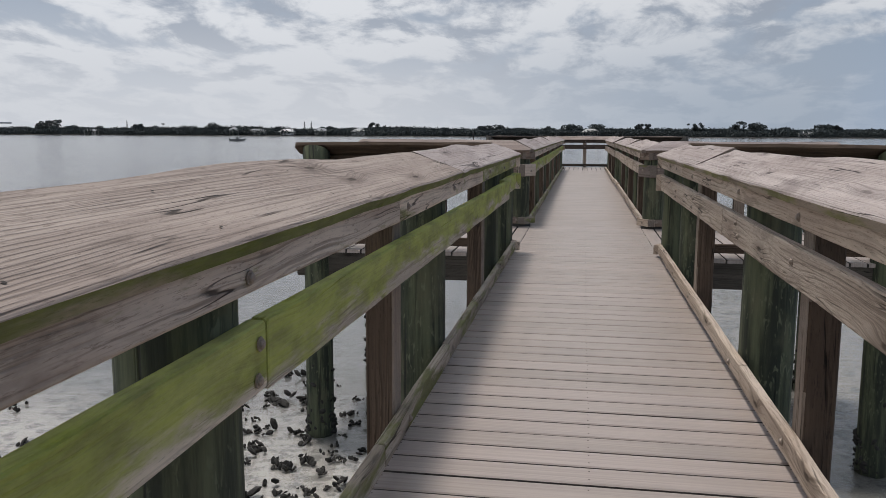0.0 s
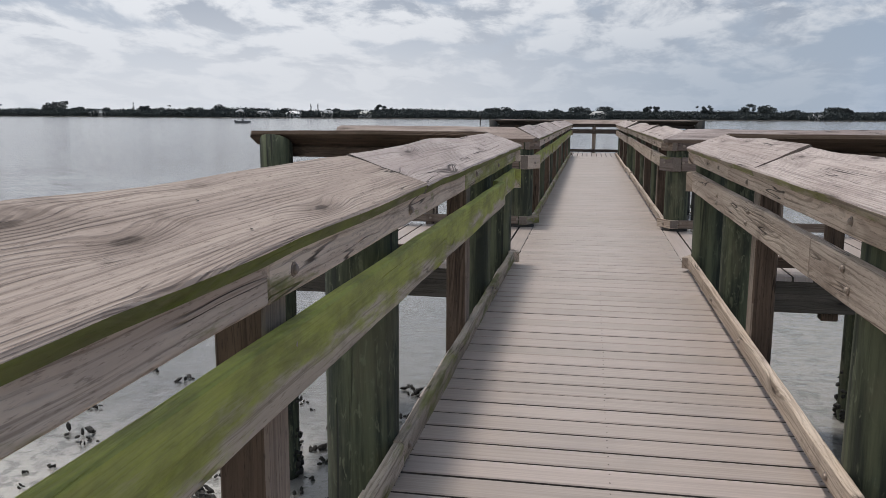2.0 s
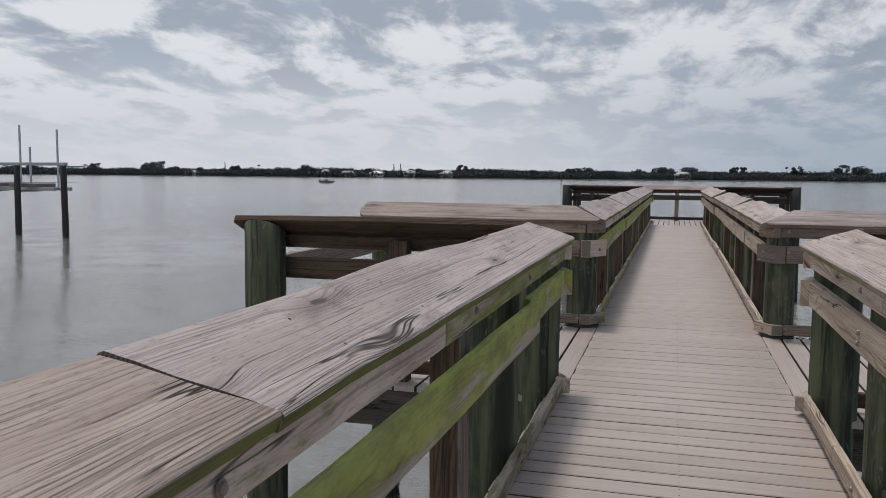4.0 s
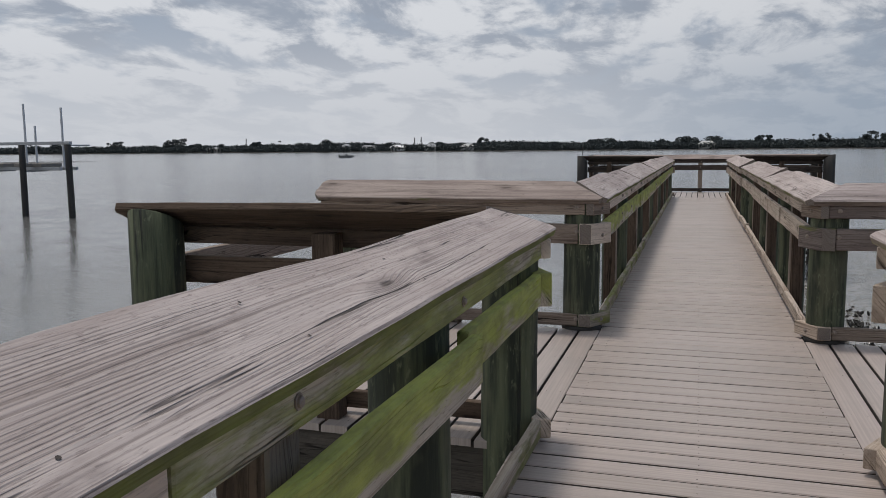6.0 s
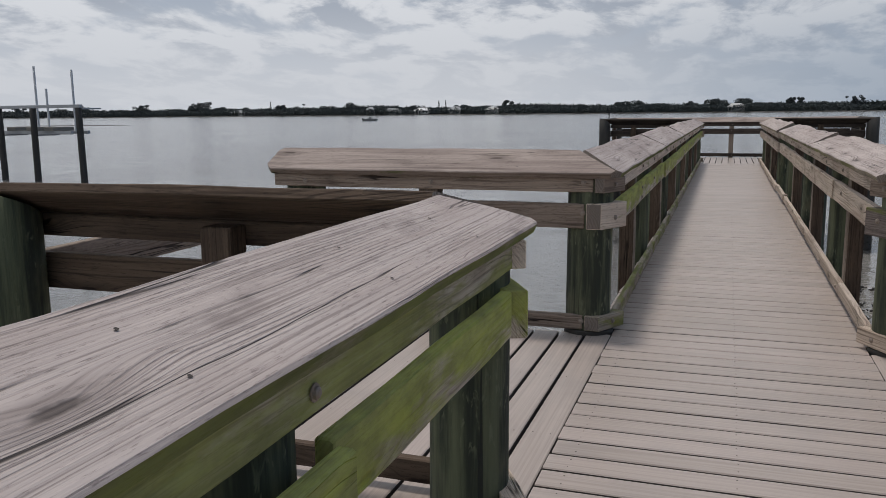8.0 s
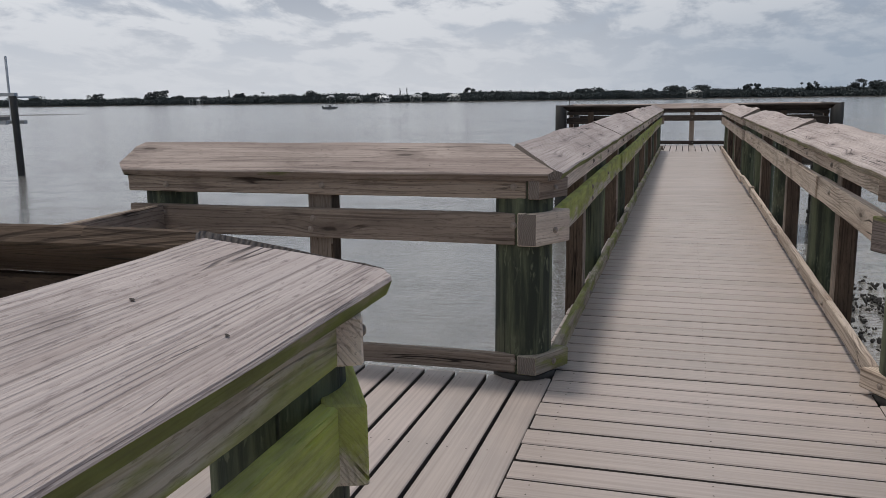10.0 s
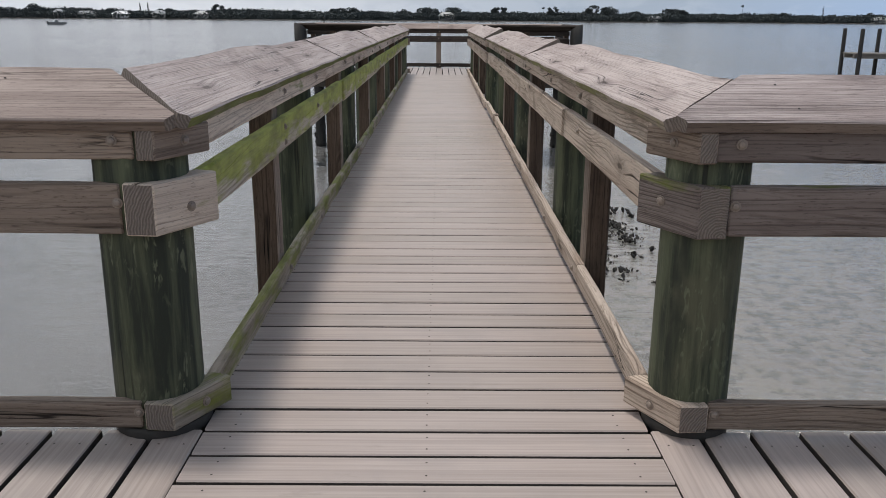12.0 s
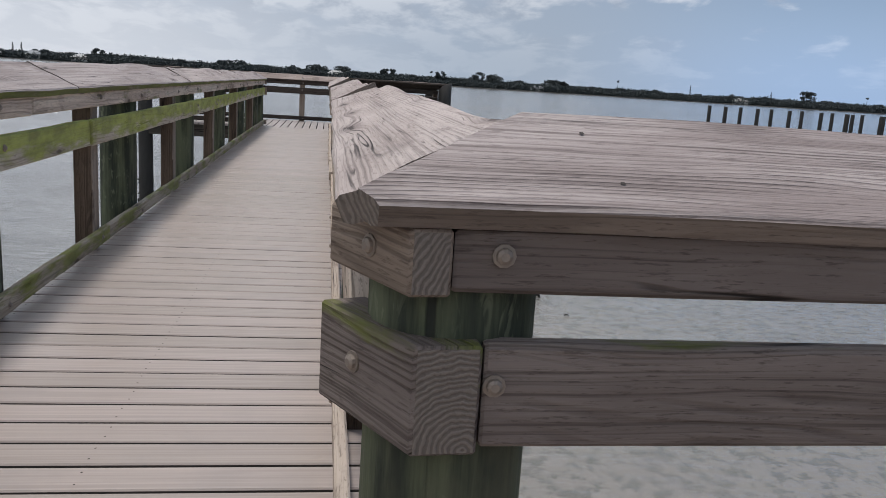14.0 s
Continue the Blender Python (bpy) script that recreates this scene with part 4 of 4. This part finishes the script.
railing("weathered timber pier railing with a wavy sloping grey cap", (RX, GAP), -90, GAP - B_START, [GAP - y for y in SQ_B if y < GAP - 0.2], 0.0, 0.20,
        ("square", "convex"), cap_joints=[2.2, 5.2], top_joints=[2.0, 5.0], mid_joints=[3.0, 7.1], kick_joints=[1.45, 4.0, 7.7], mats=right_m, piles=[GAP - y for y in PILE_B if y < GAP], laps=(("mid", 1),), warp=0.012, kick_skip=(0,), tilt=23.0)
railing("weathered timber pier railing with a sloping grey cap beyond a gap", (RX - 0.03, B_END), -90, B_END - GAP - 0.12, [B_END - y for y in SQ_B if y > GAP + 0.3], 0.20, 0.0,
        ("convex", "square"), cap_joints=[3.4], top_joints=[3.0], mid_joints=[3.6], kick_joints=[3.2], mats=right_m, piles=[B_END - y for y in PILE_B if y > GAP])
splice = thing("kick_board_splice", "pale weathered board lapped beside a gap in the kick boards", "board", pose(RX - 0.02, 19.5, 0, 0, 0, -90))
part("board", board_bm(1.55, 0.040, 0.089, 0.005, 77), RAIL, splice, m=pose(0.0, 0.0, 0.06))
part("block", board_bm(0.16, 0.040, 0.14, 0.005, 78), RAIL_BROWN_SHADED, splice, m=pose(1.40, 0.030, 0.0))

# the side bays
for sx, side in ((-1, "left"), (1, "right")):
    mats_far = bay_m if sx < 0 else (RAIL_GREY, RAIL_GREY, RAIL_BROWN_SHADED, CAP_EDGE_BAY)
    blen = BAY_X + 0.30 - RX
    # far cross rail: the water lies beyond it
    flen = blen - 0.03 if sx < 0 else blen
    p = (-RX - flen, B_START) if sx < 0 else (RX, B_START)
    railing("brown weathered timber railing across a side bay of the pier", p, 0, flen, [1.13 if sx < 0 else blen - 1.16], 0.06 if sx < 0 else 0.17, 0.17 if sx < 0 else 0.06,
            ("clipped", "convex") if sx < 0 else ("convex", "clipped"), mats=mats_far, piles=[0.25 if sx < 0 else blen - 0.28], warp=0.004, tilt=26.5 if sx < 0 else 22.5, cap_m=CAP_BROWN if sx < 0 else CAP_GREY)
    # near cross rail: dark post brown all over paints in its shaded underside
    p = (-RX, A_END) if sx < 0 else (RX + blen, A_END)
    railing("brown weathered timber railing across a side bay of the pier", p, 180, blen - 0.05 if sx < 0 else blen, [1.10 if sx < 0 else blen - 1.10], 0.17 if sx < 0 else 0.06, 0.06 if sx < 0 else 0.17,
            ("convex", "clipped") if sx < 0 else ("clipped", "convex"), mats=(POST, POST, POST, POST), piles=[blen - 0.28 if sx < 0 else 0.28], warp=0.004, cap_m=CAP_BAY_SHADE, tilt=23.5)
    # open outer side: only a middle rail and a kick board
    ln = B_START - A_END
    p = (-BAY_X, A_END) if sx < 0 else (BAY_X, B_START)
    railing("low two-board timber rail on the open side of a bay", p, 90 if sx < 0 else -90, ln, [], 0.0, 0.0, mats=bay_m, members=("mid", "kick"))
    corner_blocks("chamfered weathered timber corner blocks round a pile", sx * RX, B_START, sx, 1, (RAIL_BROWN_SHADED, RAIL_SOME if sx < 0 else RAIL_GREY, KICK_GREEN if sx < 0 else RAIL))
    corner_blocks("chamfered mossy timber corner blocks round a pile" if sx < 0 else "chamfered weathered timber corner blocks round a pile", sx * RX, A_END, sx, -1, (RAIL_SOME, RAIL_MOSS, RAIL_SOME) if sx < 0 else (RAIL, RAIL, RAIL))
    corner_blocks("chamfered weathered timber corner blocks round a pile", sx * RX, B_END, sx, -1, (RAIL_BROWN_SHADED, RAIL_BROWN_SHADED, RAIL_BROWN_SHADED))
    pile(sx * (RX + PX) if sx < 0 else 0.832, B_START + PX - 0.02, 0.135 if sx < 0 else 0.122, 0.985, slope=(sx * TAN * 0.6, TAN * 0.6), foot=True)
    pile(sx * (RX + PX), A_END - PX + 0.02, 0.130, 0.985, slope=(sx * TAN * 0.6, -TAN * 0.6))
    pile(sx * (RX + PX), B_END - PX, 0.125, 0.985, slope=(sx * TAN * 0.6, -TAN * 0.6))
    pile(sx * (BAY_X + (0.025 if sx < 0 else 0.04)), A_END - PX, 0.138, 1.0, slope=(0, -TAN))
    pile(sx * (BAY_X + 0.06), B_START + PX, 0.130, 1.0, slope=(0, TAN))
    for y in PILE_A + PILE_B:
        pile(sx * (RX + PX + 0.005), y, 0.125, 1.01, slope=(sx * TAN, 0))
    # the end platform
    tl = T_X - RX
    p = (-RX, B_END) if sx < 0 else (T_X, B_END)
    railing("weathered timber railing on the end platform, shade put into its dark colour", p, 180, tl, [0.95, 1.7], 0.17 if sx < 0 else 0.0, 0.0 if sx < 0 else 0.17,
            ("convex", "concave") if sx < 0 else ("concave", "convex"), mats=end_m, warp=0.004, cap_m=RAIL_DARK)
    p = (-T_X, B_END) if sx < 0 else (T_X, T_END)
    railing("weathered timber railing on the end platform, shade put into its dark colour", p, 90 if sx < 0 else -90, T_END - B_END, [1.3], 0.0, 0.0, ("concave", "concave"), mats=end_m, warp=0.004, cap_m=RAIL_DARK)
    pile(sx * (T_X + PX), B_END - PX, 0.14, 1.03, slope=(sx * TAN, -TAN), mat=PILE_DARK)
    pile(sx * (T_X + PX), T_END + PX, 0.125, 1.03, slope=(sx * TAN, TAN), mat=PILE_DARK)
railing("weathered timber railing across the end of the pier, its rails darkened for shade", (-T_X, T_END), 0, 2 * T_X, [1.1, T_X, 2 * T_X - 1.1], 0.0, 0.0, ("concave", "concave"), cap_joints=[T_X], mats=end_m, warp=0.004, cap_m=CAP_BROWN)


# ---------------------------------------------------------------- decks
def plank_mesh(length, width=0.1338, th=0.038, screws=3):
    """A composite plank along x with rounded arrises and pairs of sunk screws."""
    bm = bmesh.new()
    c = 0.0045
    prof = [(0, -th), (width, -th), (width, -c), (width - c, 0), (c, 0), (0, -c)]
    ends = [[bm.verts.new((x, y, z)) for y, z in prof] for x in (-length / 2, length / 2)]
    for k in range(6):
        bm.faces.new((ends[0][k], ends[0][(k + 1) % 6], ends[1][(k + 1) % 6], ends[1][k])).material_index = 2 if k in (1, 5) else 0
    bm.faces.new(ends[0])
    bm.faces.new(ends[1][::-1])
    for i in range(screws):
        x0 = -length / 2 + 0.09 + (length - 0.18) * i / (screws - 1)
        for y0 in (0.032, width - 0.032):
            f = bm.faces.new([bm.verts.new((x0 + 0.0036 * math.cos(a), y0 + 0.0036 * math.sin(a), 0.0006)) for a in [math.tau * k / 6 for k in range(6)]])
            f.material_index = 1
    me = bpy.data.meshes.new("plank")
    bm.normal_update()
    bm.to_mesh(me)
    bm.free()
    me.materials.append(PLANK)
    me.materials.append(SCREW)
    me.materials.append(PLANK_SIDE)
    return me


PITCH = 0.1503


def deck_beams(owner, boxes):
    for x0, x1, y0, y1, z0, z1 in boxes:
        lx, ly = x1 - x0, y1 - y0
        if lx >= ly:
            part("beam", board_bm(lx, ly, z1 - z0, 0.006, next_seed()), BEAM, owner, m=pose(x0, y0, z0))
        else:
            part("beam", board_bm(ly, lx, z1 - z0, 0.006, next_seed()), BEAM, owner, m=pose(x1, y0, z0, 0, 0, 90))


walk_deck = thing("floor", "grey-tan composite plank walkway deck", "deck", kind="structure")
deck_beams(walk_deck, [(-0.70, -0.61, START, T_END, -0.27, -0.040), (-0.045, 0.045, START, T_END, -0.27, -0.040), (0.61, 0.70, START, T_END, -0.27, -0.040)])
narrow, broad = plank_mesh(1.395, screws=3), plank_mesh(1.60, screws=3)
rg = random.Random(4)
y = -2.936 + 0.0075
while y < 27.0:
    bay = A_END - 0.12 < y < B_START + 0.10
    part("plank", narrow if bay else broad, None, walk_deck, m=pose(rg.uniform(-0.004, 0.004), y, rg.uniform(-0.0012, 0.0012), 0, rg.uniform(-0.05, 0.05), rg.uniform(-0.05, 0.05)))
    y += PITCH

bay_plank = plank_mesh(2.47, width=0.140, screws=4)
for sx in (-1, 1):
    dk = thing("floor", "grey-tan composite plank deck of a side bay", "deck", kind="structure")
    x0, x1 = (0.70, BAY_X + 0.26)
    lo, hi = (x0, x1) if sx > 0 else (-x1, -x0)
    deck_beams(dk, [(lo + 0.02, hi, 7.99, 8.07, -0.29, -0.03), (lo + 0.02, hi, 9.26, 9.34, -0.27, -0.03), (lo + 0.02, hi, 10.34, 10.42, -0.29, -0.04)])
    x = 0.704
    while x < BAY_X + 0.16:
        m = pose(sx * (x + (0.14 if sx > 0 else 0.0)), 9.205 + rg.uniform(-0.006, 0.006), rg.uniform(-0.001, 0.001), 0, 0, 90)
        part("plank", bay_plank, None, dk, m=m)
        x += 0.157

end_plank = plank_mesh(2.93, screws=4)
dk = thing("floor", "grey-tan composite plank deck of the end platform", "deck", kind="structure")
deck_beams(dk, [(-3.1, 3.1, 27.08, 27.16, -0.29, -0.03), (-3.1, 3.1, 29.52, 29.60, -0.29, -0.03)])
x = -3.06
while x < 3.1:
    part("plank", end_plank, None, dk, m=pose(x + 0.14, 28.47, 0.0, 0, 0, 90))
    x += PITCH


# ---------------------------------------------------------------- oysters
def oyster_bed():
    rg = random.Random(21)
    bm = bmesh.new()
    spots = []
    for cx, cy, sx, sy, n in ((-3.0, 8.2, 1.2, 1.7, 150), (-2.6, 6.0, 0.8, 1.4, 60), (-5.5, 7.0, 2.0, 2.2, 40), (2.65, 20.0, 0.35, 1.2, 70), (3.3, 21.5, 0.7, 0.8, 25), (3.2, 6.5, 0.8, 0.9, 10)):
        spots += [(rg.gauss(cx, sx), rg.gauss(cy, sy)) for _ in range(n)]
    spots = [(x, y) for x, y in spots if (x > 2.0 and (y > 17.3 or y < 8.0)) or (x < -1.3 and y < 10.8)]
    for x, y in spots:
        s = rg.uniform(0.018, 0.058) * (1.5 if rg.random() < 0.2 else 1.0)
        for _ in range(rg.randint(3, 8)):
            m = Matrix.Translation((x + rg.gauss(0, s), y + rg.gauss(0, s), -2.005 + rg.uniform(0, s))) @ pose(0, 0, 0, rg.uniform(-70, 70), rg.uniform(-70, 70), rg.uniform(0, 360)) @ Matrix.Diagonal((0.45, 0.75, 1.25, 1))
            bmesh.ops.create_icosphere(bm, subdivisions=1, radius=s * rg.uniform(0.5, 0.9), matrix=m)
    tagged(part("oyster_bed", bm, OYSTER), "scattered dark oyster clumps on the sandy flat", "oysters", kind="stuff")


oyster_bed()
